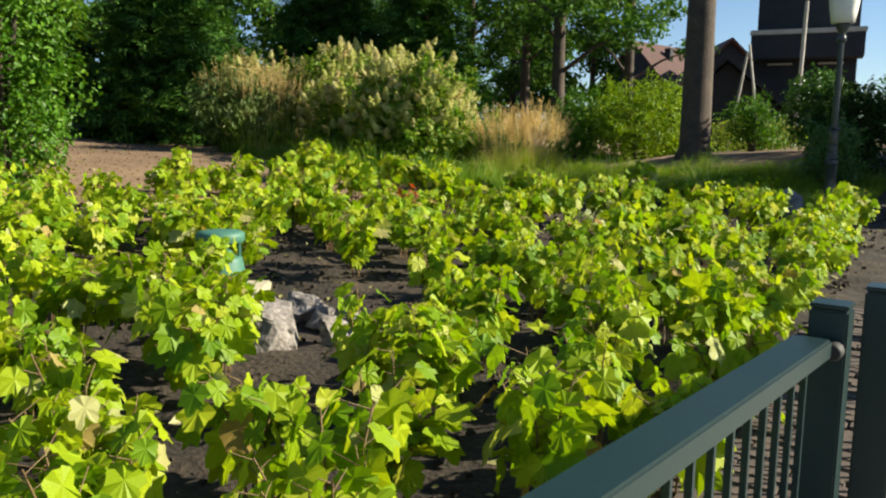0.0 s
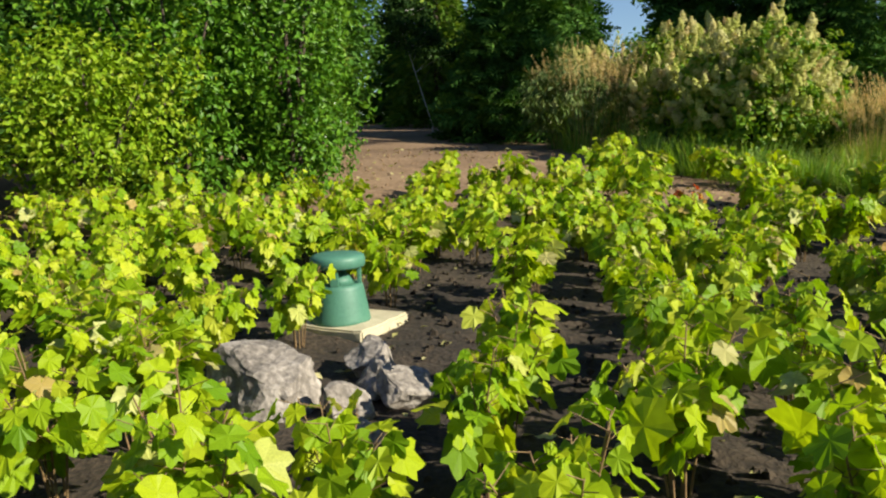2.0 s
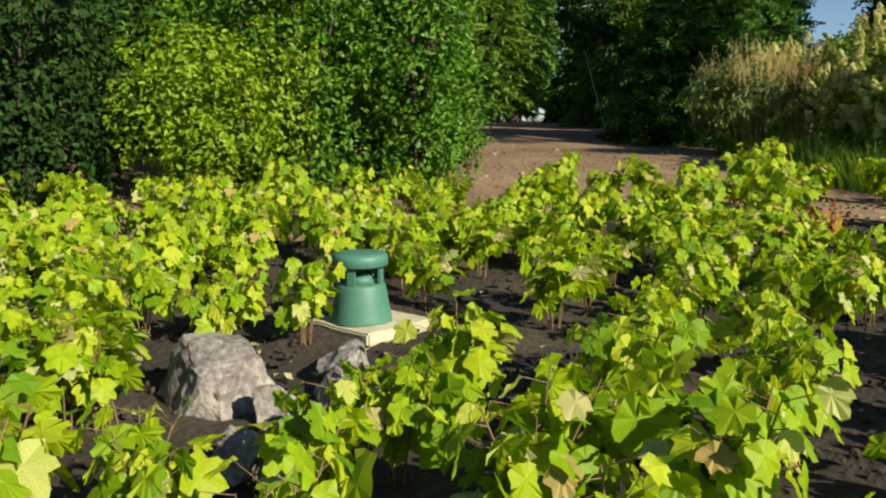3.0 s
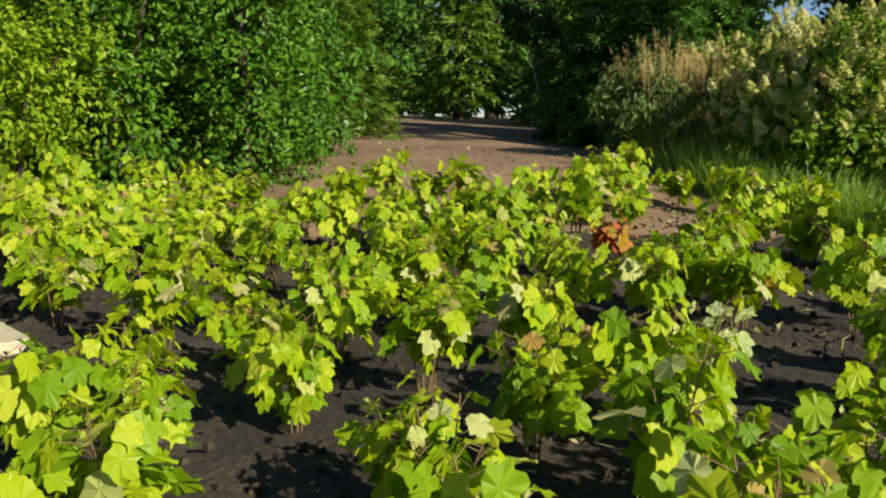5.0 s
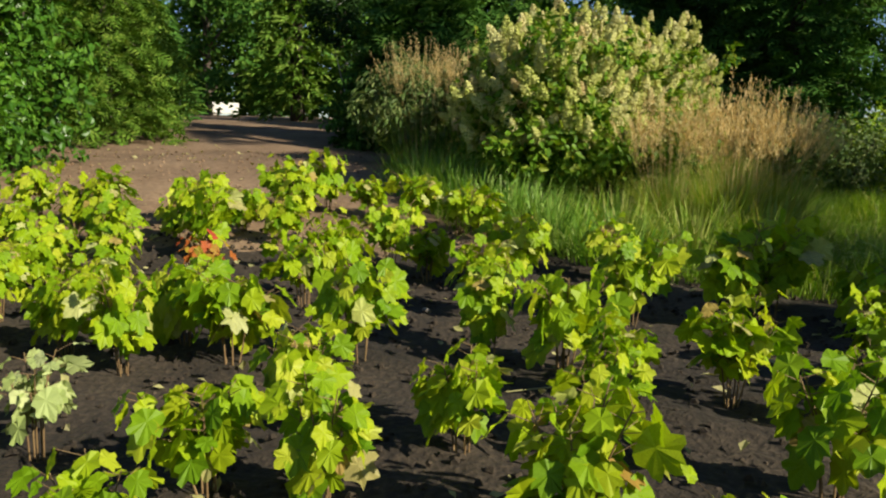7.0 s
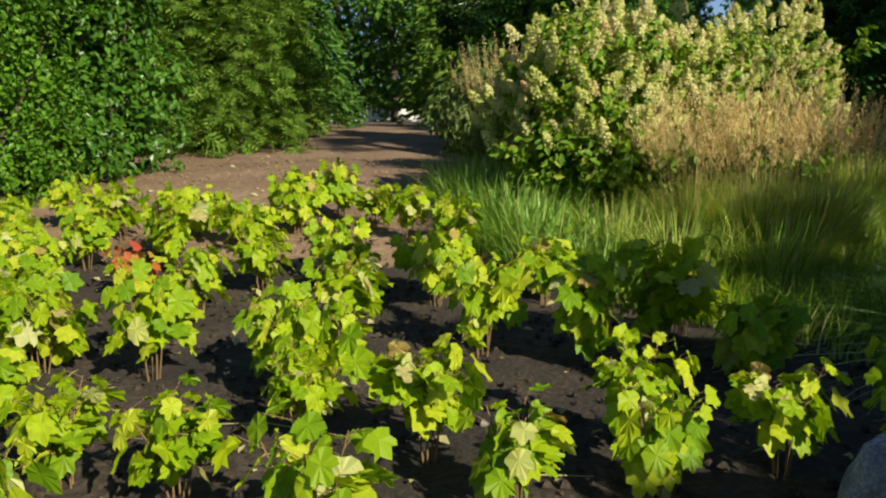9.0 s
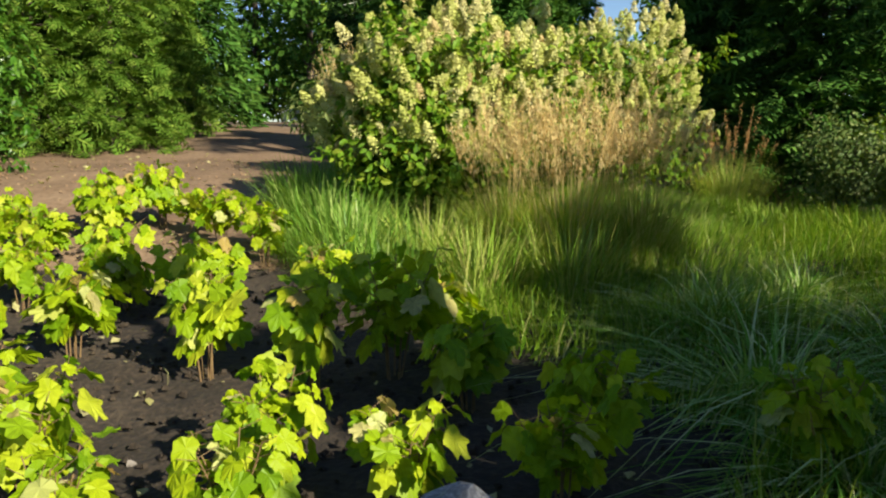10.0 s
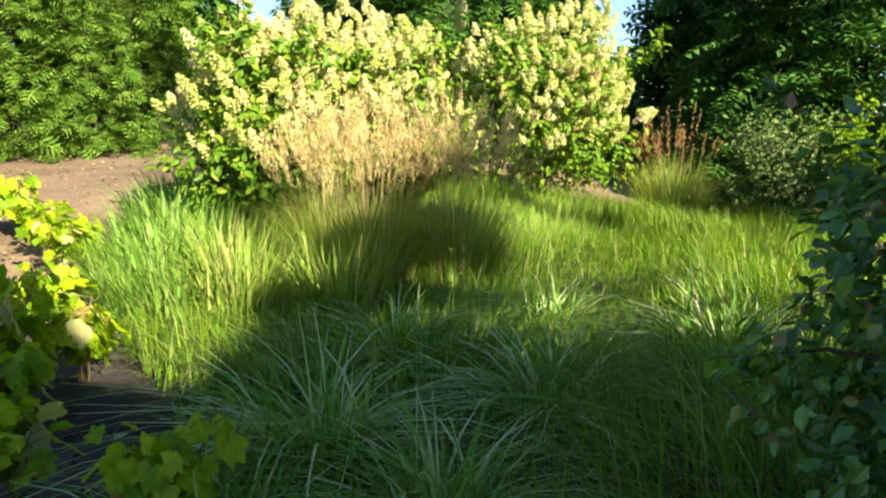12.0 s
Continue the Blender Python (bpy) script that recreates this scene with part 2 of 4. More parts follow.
def lathe(profile, n=24, bm=None, flute=0.0, at=(0, 0, 0)):
    """A turned body from (radius, height) pairs, closed at both ends."""
    bm = bm or bmesh.new()
    rings = []
    for r, z in profile:
        rings.append([bm.verts.new((at[0] + r * (1 - flute * (i % 2)) * math.cos(2 * math.pi * i / n), at[1] + r * (1 - flute * (i % 2)) * math.sin(2 * math.pi * i / n), at[2] + z)) for i in range(n)])
    for a, b in zip(rings, rings[1:]):
        for i in range(n):
            f = bm.faces.new((a[i], a[(i + 1) % n], b[(i + 1) % n], b[i]))
            f.smooth = flute == 0
    bm.faces.new(rings[0][::-1])
    bm.faces.new(rings[-1])
    return bm


def tube_np(points, radii, n=6):
    """A bent tapering tube as arrays."""
    pts = np.asarray(points, float)
    v, f = [], []
    for i, p in enumerate(pts):
        d = pts[min(i + 1, len(pts) - 1)] - pts[max(i - 1, 0)]
        d = d / (np.linalg.norm(d) + 1e-9)
        u = np.cross(d, (0.3, 1, 0.1) if abs(d[2]) > 0.8 else (0, 0, 1))
        u /= np.linalg.norm(u) + 1e-9
        w = np.cross(d, u)
        for k in range(n):
            a = 2 * math.pi * k / n
            v.append(p + radii[i] * (math.cos(a) * u + math.sin(a) * w))
    for i in range(len(pts) - 1):
        for k in range(n):
            f.append((i * n + k, i * n + (k + 1) % n, (i + 1) * n + (k + 1) % n, (i + 1) * n + k))
    return np.array(v), np.array(f)


def join_np(pieces):
    vs, fs, off = [], [], 0
    for v, f in pieces:
        vs.append(v)
        fs.append(np.asarray(f) + off)
        off += len(v)
    return np.concatenate(vs), np.concatenate(fs)


def scatter(unit_v, unit_f, pos, normal, size, spin=None):
    """Copies of a small leaf (in its own plane, growing along +y, facing +z) at pos, facing normal."""
    n = len(pos)
    nrm = normal / (np.linalg.norm(normal, axis=1, keepdims=True) + 1e-9)
    ref = rng.normal(size=(n, 3)) if spin is None else spin
    yv = ref - (ref * nrm).sum(1, keepdims=True) * nrm
    yv /= np.linalg.norm(yv, axis=1, keepdims=True) + 1e-9
    xv = np.cross(yv, nrm)
    u = np.asarray(unit_v, float)
    s = np.asarray(size, float).reshape(-1, 1, 1)
    v = pos[:, None, :] + s * (u[None, :, 0:1] * xv[:, None, :] + u[None, :, 1:2] * yv[:, None, :] + u[None, :, 2:3] * nrm[:, None, :])
    f = np.asarray(unit_f)[None] + (np.arange(n) * len(u))[:, None, None]
    return v.reshape(-1, 3), f.reshape(-1, np.asarray(unit_f).shape[1])


# small leaves: a folded pointed leaf, and a narrow one
LEAF_V = [(0, 0, 0), (-0.28, 0.35, 0.10), (0, 0.45, 0), (0.28, 0.35, 0.10), (-0.18, 0.75, 0.05), (0.18, 0.75, 0.05), (0, 1.0, -0.10)]
LEAF_F = [(0, 2, 1), (0, 3, 2), (1, 2, 4), (3, 5, 2), (2, 6, 4), (2, 5, 6)]
QUAD_V = [(0, 0, 0), (-0.30, 0.5, 0.08), (0, 1.0, -0.06), (0.30, 0.5, 0.08)]
QUAD_F = [(0, 3, 2, 1)]
FEATHER_V = [(0, 0, 0), (-0.035, 0.5, 0.02), (0, 1.0, -0.2), (0.035, 0.5, 0.02)]
FEATHER_F = [(0, 3, 2, 1)]
for _k, (_y, _l) in enumerate(((0.2, 0.42), (0.42, 0.40), (0.62, 0.32), (0.8, 0.2))):
    for _s in (-1, 1):
        _b = len(FEATHER_V)
        _z = 0.02 - 0.2 * _y * _y
        FEATHER_V += [(0, _y - 0.05, _z), (_s * _l * 0.5, _y + 0.06, _z + 0.01), (_s * _l, _y + _l * 0.55, _z - 0.09), (_s * _l * 0.42, _y + 0.20, _z)]
        FEATHER_F.append((_b, _b + 1, _b + 2, _b + 3) if _s > 0 else (_b, _b + 3, _b + 2, _b + 1))
SPRAY_V = [(0, 0, 0), (-0.16, 0.45, 0.0), (0, 1.0, -0.22), (0.16, 0.45, 0.0)]


def lump_points(n, centres, radii, shell=0.35):
    """Points with outward normals in a cloud of overlapping lumps, most of them near the surface."""
    centres, radii = np.asarray(centres, float), np.asarray(radii, float)
    w = (radii.prod(axis=1)) ** (2 / 3)
    k = rng.choice(len(centres), n, p=w / w.sum())
    d = rng.normal(size=(n, 3))
    d /= np.linalg.norm(d, axis=1, keepdims=True)
    r = 1 - shell * rng.random(n) ** 1.6
    r *= 1 + 0.10 * rng.normal(size=n)
    return centres[k] + d * radii[k] * r[:, None], d


def lobes(h, r, count, low=0.3, squash=0.8, bulge=0.30):
    """Centres and radii of lumps that fill a rounded crown of height h and radius r from the ground."""
    cs, rs = [], []
    for i in range(count):
        t = (i + 0.5) / count
        z = h * (low + (0.86 - low) * t)
        spread = r * 0.62 * math.sqrt(max(0.05, 1 - (abs(z / h - 0.5) * 1.7) ** 2))
        a = i * 2.4
        q = spread * (0.35 + 0.65 * rng.random())
        s = r * (bulge + 0.26 * rng.random())
        cs.append((q * math.cos(a), q * math.sin(a), z))
        rs.append((s, s, s * squash))
    return cs, rs


def ground_fix(p, base, floor=0.03):
    p[:, 2] = np.maximum(p[:, 2], floor)
    return p


def stem_parts(t, h, r, count, thick, squash=(1, 1), lean=0.7, material=None):
    for i in range(count):
        a = 2 * math.pi * (i + rng.random()) / count
        q = r * lean * (0.4 + 0.6 * rng.random())
        hh = h * (0.6 + 0.3 * rng.random())
        mid = (q * 0.35 * math.cos(a), q * 0.35 * math.sin(a), hh * 0.5)
        v, f = tube_np([(0.08 * r * math.cos(a), 0.08 * r * math.sin(a), -0.05), mid, (q * math.cos(a), q * math.sin(a), hh)], [thick, thick * 0.7, thick * 0.25], 5)
        v[:, 0] *= squash[0]
        v[:, 1] *= squash[1]
        part("stem", mesh_of("stem", v, f, material or M_BARK, smooth=True), None, t)


def shrub(name, x, y, h, r, leaf_mat, leaf_size, count, label, category="shrub", group="", squash=(1, 1), rz=0.0, low=0.25, unit=(LEAF_V, LEAF_F), stems=7, lumps=14, droop=0.0, up=0.5, sprigs=60):
    """A shrub: stems from the ground and a crown of many leaves with an uneven outline."""
    t = thing(name, x, y, gz(x, y) - 0.02, label, category, group, rz=rz)
    stem_parts(t, h, r * 0.9, stems, 0.018 + 0.006 * h, squash)
    cs, rs = lobes(h, r, int(lumps * 1.5), low, bulge=0.22)
    p, d = lump_points(count, cs, rs, shell=0.3)
    p[:, 0] *= squash[0]
    p[:, 1] *= squash[1]
    # clumps: the crown swells and sinks over half a metre or so
    seed = Vector((x, y, h))
    swell = np.array([noise.noise(Vector(q) * 1.5 + seed) + 0.6 * noise.noise(Vector(q) * 3.4 + seed) for q in p])
    p += d * (0.26 * min(r, 1.6) * swell)[:, None] * (1, 1, 0.7)
    # sprigs that stand out of the crown
    k = rng.choice(count, sprigs)
    per = count // (sprigs * 5)
    for i in k:
        out = d[i] + np.array((0, 0, 0.6)) + 0.3 * rng.normal(size=3)
        out /= np.linalg.norm(out)
        j = rng.choice(count, per)
        along = (0.12 + 0.16 * rng.random()) * r + 0.1
        p[j] = p[i] + out * (along * rng.random(per))[:, None] + 0.03 * r * rng.normal(size=(per, 3))
        d[j] = out + 0.6 * rng.normal(size=(per, 3))
    p = ground_fix(p, 0, 0.05)
    nrm = d + rng.normal(size=d.shape) * 0.55 + (0, 0, up)
    spin = d * 0.8 + rng.normal(size=d.shape) * 0.6 - np.array((0, 0, droop))
    v, f = scatter(unit[0], unit[1], p, nrm, leaf_size * (0.7 + 0.6 * rng.random(count)), spin)
    tagged(part("foliage", mesh_of("foliage", v, f, leaf_mat), None, t), kind="stuff")
    return t

# ---- large structure ----


def make_ground():
    xs = np.concatenate([[-900, -400, -200, -120, -80, -60, -45], np.arange(-36, -11, 0.5), np.arange(-11, -0.6, 0.09), [-0.6, -0.3, 0, 1, 2, 3, 5, 8, 14, 25, 50, 100, 300, 900]])
    ys = np.concatenate([[-900, -300, -100, -40, -20, -10, -6, -3], np.arange(-1.5, 15.2, 0.09), np.arange(15.2, 34, 0.5), [36, 40, 50, 70, 100, 200, 400, 900]])
    X, Y = np.meshgrid(xs, ys, indexing="ij")
    Z = ground_z(X, Y)
    bed = (X < -1.05) & (X > -16) & (Y > -2) & (Y < 22)
    rough = np.zeros_like(Z)
    for i, j in zip(*np.nonzero(bed)):
        q = Vector((X[i, j], Y[i, j], 0))
        rough[i, j] = 0.035 * noise.noise(q * 1.3) + 0.03 * noise.noise(q * 4.0) + 0.022 * noise.noise(q * 9.0)
    Z = Z + rough
    nx, ny = X.shape
    v = np.stack([X, Y, Z], -1).reshape(-1, 3)
    i, j = np.meshgrid(np.arange(nx - 1), np.arange(ny - 1), indexing="ij")
    a = (i * ny + j).ravel()
    f = np.stack([a, a + ny, a + ny + 1, a + 1], 1)
    cx, cy = v[f].mean(1)[:, 0], v[f].mean(1)[:, 1]
    wob = np.array([noise.noise(Vector((a * 0.6, b * 0.6, 5))) + 0.5 * noise.noise(Vector((a * 2, b * 2, 5))) for a, b in zip(cx, cy)])
    cx, cy = cx + 0.7 * wob, cy + 0.7 * wob
    sandy = ((cx < -8.6) & (cy < 12.5)) | (cx < -13) | ((cx < -3.8) & (cy > 19.5))
    me = mesh_of("ground", v, f, [M_SOIL, M_SAND], sandy.astype(int), smooth=True)
    tagged(new("ground", me), "dark crumbly garden soil with paler bare earth in the clearing", "ground", kind="structure")


make_ground()

# ---- bed plants: lobed leaves on thin upright stems ----


def lobed_leaf(k):
    """A broad currant-like leaf: five shallow toothed lobes, veins sunk, edges drooping; grows along +y, about 1 long."""
    r = np.random.default_rng(k)
    ring = [(-0.07, 0.04)]
    for a, q in ((-150, 0.42), (-128, 0.50), (-108, 0.56), (-84, 0.43), (-62, 0.58), (-48, 0.64), (-32, 0.47), (-14, 0.62), (0, 0.72), (14, 0.62), (32, 0.47), (48, 0.64), (62, 0.58), (84, 0.43), (108, 0.56), (128, 0.50), (150, 0.42)):
        q *= 1 + 0.06 * r.normal()
        b = radians(a + 3 * r.normal())
        ring.append((q * math.sin(b), 0.42 + q * math.cos(b)))
    ring.append((0.07, 0.04))
    v = [(0, 0.40, -0.03)]
    bend = 0.20 + 0.25 * r.random()
    for i, (x, y) in enumerate(ring):
        q = math.hypot(x, y - 0.42)
        v.append((x, y, 0.10 * q - bend * q * q + (0.05 if i % 4 == 1 else -0.02) + 0.03 * r.normal()))
    n = len(ring)
    f = [(0, i + 2, i + 1) for i in range(n - 1)] + [(0, 1, n)]
    return v, f


LOBED = [lobed_leaf(k) for k in range(5)]


def bed_plant_plan(k, h, leaves, width):
    """Stems and leaf places of one plant."""
    r = np.random.default_rng(100 + k)
    tubes, pos, nrm, size, spin = [], [], [], [], []
    n_st = int(r.integers(5, 8))
    for i in range(n_st):
        a = 2 * math.pi * (i + 0.6 * r.random()) / n_st
        q = width * (0.3 + 0.6 * r.random())
        hh = h * (0.68 + 0.32 * r.random())
        base = np.array((0.03 * math.cos(a), 0.03 * math.sin(a), -0.03))
        tip = np.array((q * math.cos(a), q * math.sin(a), hh))
        mid = base * 0.5 + tip * 0.5 + np.array((-0.03 * math.cos(a), -0.03 * math.sin(a), 0.04))
        mine = [tube_np([base, mid, tip], [0.0055, 0.0045, 0.0025], 5)]
        m = leaves // n_st
        for j in range(m):
            t = 0.36 + 0.64 * ((j + r.random()) / m) ** 0.8
            p = (base * (1 - t) ** 2 + 2 * mid * t * (1 - t) + tip * t * t)
            b = j * 2.3 + r.random()
            out = np.array((math.cos(b), math.sin(b), 0.25 + 0.3 * r.random()))
            stalk = 0.035 + 0.065 * r.random()
            e = p + out * stalk
            mine.append(tube_np([p, e], [0.002, 0.0015], 3))
            pos.append(e)
            nrm.append(np.array((0.75 * out[0] + 0.40, 0.75 * out[1] + 0.26, 0.75)) + 0.40 * r.normal(size=3))
            spin.append(out * (1, 1, 0) + (0, 0, -0.6) + 0.25 * r.normal(size=3))
            size.append((0.075 + 0.070 * r.random()) * (1.0 if t < 0.85 else 0.75))
        tubes.append(join_np(mine))
    return tubes, np.array(pos), np.array(nrm), np.array(size), np.array(spin)


LEAF_MESH = {}


def leaf_mesh(k, material):
    key = (k, material.name)
    if key not in LEAF_MESH:
        LEAF_MESH[key] = mesh_of("leaf", LOBED[k][0], np.array(LOBED[k][1]), material)
    return LEAF_MESH[key]


def bed_plant(k, h, leaves, width, mat, label, single=True):
    """A plant whose leaves are parts of their own, or joined where it stands farther off."""
    t = thing("leafy_plant", 0, 0, 0, label, "plant", "plants in the bed")
    tubes, pos, nrm, size, spin = bed_plant_plan(k, h, leaves, width)
    for v, f in (tubes if single else [join_np(tubes)]):
        part("stem" if single else "stalk", mesh_of("stem", v, f, M_STEM, smooth=True), None, t)
    pieces = []
    for i in range(len(pos)):
        u = LOBED[i % 5]
        if single:
            z = Vector(nrm[i]).normalized()
            y = (Vector(spin[i]) - Vector(spin[i]).dot(z) * z).normalized()
            x = y.cross(z)
            ob = part("leaf", leaf_mesh(i % 5, mat), None, t)
            ob.matrix_basis = Matrix.Translation(pos[i]) @ Matrix((x, y, z)).transposed().to_4x4() @ Matrix.Scale(size[i], 4)
        else:
            pieces.append(scatter(u[0], u[1], pos[i:i + 1], nrm[i:i + 1], size[i:i + 1], spin[i:i + 1]))
    if pieces:
        v, f = join_np(pieces)
        tagged(part("foliage", mesh_of("foliage", v, f, mat), None, t), kind="stuff")
    return t


BED_START = [
    (-1.58, 3.34), (-1.44, 2.58), (-2.96, 4.37), (-1.85, 2.26), (-2.28, 2), (-2.28, 3.03), (-1.9, 5.87),
    (-1.67, 8.67), (-2.73, 10.52), (-2.68, 7.04), (-2.52, 5.03), (-2.49, 1.48), (-3.12, 1.77), (-2.08, 1.22),
    (-1.55, 1.63),
]
BED_SOUTH = [
    (-2.65, 3.02), (-2.53, 3.5), (-3.72, 2.9), (-3.78, 3.05), (-5.47, 2.9), (-5.25, 3.45), (-8.11, 1.58),
    (-7.96, 2.45), (-6.71, 3.42), (-8.57, 4.62), (-8.94, 5.38), (-6.92, 6.18), (-9.63, 8.21), (-5.48, 6.84),
    (-9.35, 9.57), (-3.46, 4.71), (-3.45, 5.62), (-2.25, 4.72), (-2.62, 4.08), (-2.64, 5.72), (-4.35, 7.17),
    (-5.15, 3.98), (-6.15, 1.72), (-3.42, 2.58), (-5.82, 4.89),
]
BED_MIDDLE = [
    (-3.81, 5.85), (-2.92, 6.02), (-8.78, 4.19), (-7.09, 4.26), (-6.37, 4.79), (-9.12, 4.84), (-6.85, 5.53),
    (-8.31, 5.91), (-6.33, 6.56), (-7.93, 6.73), (-9, 9.38), (-9.83, 10.22), (-10.16, 11.1), 
    (-6.43, 8.41), (-5.84, 7.27), (-5.58, 6.08), (-5.14, 5.68), (-5.28, 7.43), (-5.05, 6.72), (-3.9, 6.52),
    (-3.01, 6.95), (-4.01, 7.85), (-3.48, 7.52), (-3.47, 8.07), (-2.77, 7.8), (-2.62, 8.11), (-2.68, 8.41),
    (-1.95, 6.5),
]
BED_NORTH = [
    (-10.2, 7.34), (-9.21, 6.83), (-8.7, 6.37), (-9.06, 8.89), (-9.82, 9.8), (-9.48, 11.55), (-7.34, 9.25),
    (-8.3, 8.38), (-7.66, 7.89), (-6.74, 10), (-7.45, 10.35), (-7, 11.92), (-7.38, 11.17), (-6.11, 11.26),
    (-5.57, 12.25), (-5.1, 11.01), (-5.21, 10.2), (-5.82, 9.15), (-5.74, 8.43), (-4.09, 11.34),
    (-4.16, 11.67), (-3.91, 11.94), (-3.67, 10.41), (-4.2, 9.78), (-3.46, 10.97), (-3.13, 11.19), (-3.33, 12.27),
    (-2.84, 11.62), (-2.82, 10.81), (-3.56, 9.34), (-3.27, 9.75), (-4.15, 8.6), (-3.02, 12.41),
]
BED_EDGE = [
    (-9.81, 7.8), (-8.88, 7.37), (-7.67, 9.47), (-5.94, 13.65), (-3.24, 11.8),
    (-6.62, 7.81), (-7.22, 8.55), (-5.34, 8.81), (-5.35, 9.43), (-4.93, 10.42), (-4.64, 11.31), (-2.89, 9.03),
    (-2.39, 10.4), (-10.38, 10.14), (-9.3, 12.02), (-7.09, 12.84), (-7.91, 10.93), (-5.28, 12.91), (-5.49, 13.38),
    (-4.89, 13.77), (-4.1, 14.24), (-3.91, 12.89), (-3.64, 13.4), (-3.62, 13.98), (-3.44, 12.82), (-3.98, 12.37),
    (-3.72, 15.04), (-4.24, 14.63), (-4.78, 14.12), (-8.72, 12.13), (-10.56, 10.64),
]
PLANT_LABEL = "bushy young plant with bright yellow-green lobed leaves in bare soil"
near_kinds = [bed_plant(k, 0.46 + 0.04 * (k % 4), 60 + 6 * (k % 3), 0.19 + 0.03 * (k % 3), M_BED_OWN, PLANT_LABEL) for k in range(6)]
kinds = [bed_plant(k, 0.45 + 0.04 * (k % 4), 76 + 8 * (k % 3), 0.22 + 0.03 * (k % 3), M_BED, PLANT_LABEL, False) for k in range(6, 15)]
pale = bed_plant(20, 0.50, 44, 0.2, M_BED_PALE, "young plant with pale wilted grey-green lobed leaves in bare soil")
red = bed_plant(21, 0.42, 40, 0.18, M_BED_RED, "young plant with orange and red autumn leaves in bare soil")


def clear_of(x, y):
    """Bare places round the rocks and the bollard, and along the path."""
    return not (-6.7 < x < -3.0 and 3.1 < y < 5.0) and not (-6.4 < x < -4.0 and 4.4 < y < 6.0) and x < -1.1 - 0.08 * max(0.0, y - 4.0)


spots = []
for x, y in (*BED_START, *BED_SOUTH, *BED_MIDDLE, *BED_NORTH, *BED_EDGE):
    if y < 9.2 or all(math.hypot(x - a, y - b) > 0.47 for a, b in spots):
        spots.append((x, y))
fill = []
for _ in range(5000):
    x, y = -9.8 + 8.75 * rng.random(), -1.5 + 14.0 * rng.random()
    gap = 0.66 if -4.2 < x < -2.0 and y < 5.2 else 0.50 if x > -2.0 else 0.56 if x > -3.0 else 0.48 if y < 6 else 0.56
    inner = y < 5.6 or x > -2.2 or (x < -4.6 and y < 8.0) or (x < -8.3 and y < 10)
    if inner and clear_of(x, y) and all(math.hypot(x - a, y - b) > gap for a, b in spots + fill):
        fill.append((x, y))
everything = spots + fill
WILTED, REDDENED = (-4.15, 8.6), (-7.34, 9.25)
for i, (x, y) in enumerate(everything):
    src = near_kinds[i % 6] if x > -3.5 and i < len(spots) and y > 1.0 else kinds[i % 9]
    if (x, y) == WILTED:
        src = pale
    if (x, y) == REDDENED:
        src = red
    s = (1.06 if y > 9 and x < -4.5 else 0.84 if y > 9 else 0.90) + 0.26 * rng.random()
    copy_thing(src, pose(x, y, gz(x, y), 0, 0, 360 * rng.random()) @ Matrix.Diagonal((0.96 * s, 0.96 * s, 1.12 * s, 1)))
for src in (*near_kinds, *kinds, pale, red):
    for o in (*src.children_recursive, src):
        bpy.data.objects.remove(o)

# ---- bollard, slab and rocks in the bed ----


def rock(name, x, y, sx, sy, sz, seed, material, label, sink=0.25, group="rocks in the bed", rz=0.0):
    """A broken boulder: a ball cut by planes and roughened."""
    r = np.random.default_rng(seed)
    bm = bmesh.new()
    bmesh.ops.create_icosphere(bm, subdivisions=4, radius=1)
    cuts = [(Vector(r.normal(size=3)).normalized(), 0.42 + 0.36 * r.random()) for _ in range(16)]
    for v in bm.verts:
        p = v.co.copy()
        for n, d in cuts:
            o = p.dot(n) - d
            if o > 0:
                p -= n * o
        q = p * 2.2 + Vector((seed * 3.1, 0, 0))
        p *= 1 + 0.14 * noise.noise(q) + 0.07 * noise.noise(q * 2.7) + 0.03 * noise.noise(q * 6)
        v.co = Vector((p.x * sx, p.y * sy, p.z * sz))
    low = min(v.co.z for v in bm.verts)
    high = max(v.co.z for v in bm.verts)
    bmesh.ops.translate(bm, vec=(0, 0, -low - sink * (high - low)), verts=bm.verts)
    me = bpy.data.meshes.new(name)
    bm.to_mesh(me)
    bm.free()
    me.materials.append(material)
    ob = new(name, me)
    ob.matrix_basis = pose(x, y, gz(x, y), 0, 0, rz)
    return tagged(ob, label, "rock", group)


rock("rock", -4.06, 3.58, 0.38, 0.42, 0.30, 3, M_STONE, "large pale grey broken boulder lying in the soil", rz=20, sink=0.2)
rock("rock", -4.80, 3.48, 0.24, 0.20, 0.16, 5, M_STONE, "flat pale grey stone behind the large boulder", rz=60)
rock("rock", -4.34, 4.24, 0.21, 0.22, 0.22, 8, M_STONE, "upright grey stone with rough faces in the soil", rz=10)
rock("rock", -4.08, 4.17, 0.18, 0.20, 0.19, 11, M_STONE, "grey broken stone lying among other stones", rz=40)
rock("rock", -3.80, 4.24, 0.20, 0.19, 0.18, 14, M_STONE, "grey wedge-shaped stone in the bed", rz=70)
rock("rock", -3.68, 3.84, 0.15, 0.17, 0.17, 17, M_STONE, "small grey stone between larger ones", rz=0)
rock("rock", -3.15, 3.74, 0.18, 0.16, 0.18, 21, M_STONE, "small pale stone half hidden by leaves", rz=15)
rock("rock", -2.98, 13.62, 0.30, 0.26, 0.34, 25, M_STONE_DARK, "dark speckled boulder at the edge of the bed", rz=30, sink=0.15)
rock("rock", -12.0, 21.5, 0.5, 0.5, 0.45, 31, M_STONE, "large pale boulder beyond the long grass", group="rocks beyond the grass", rz=0)


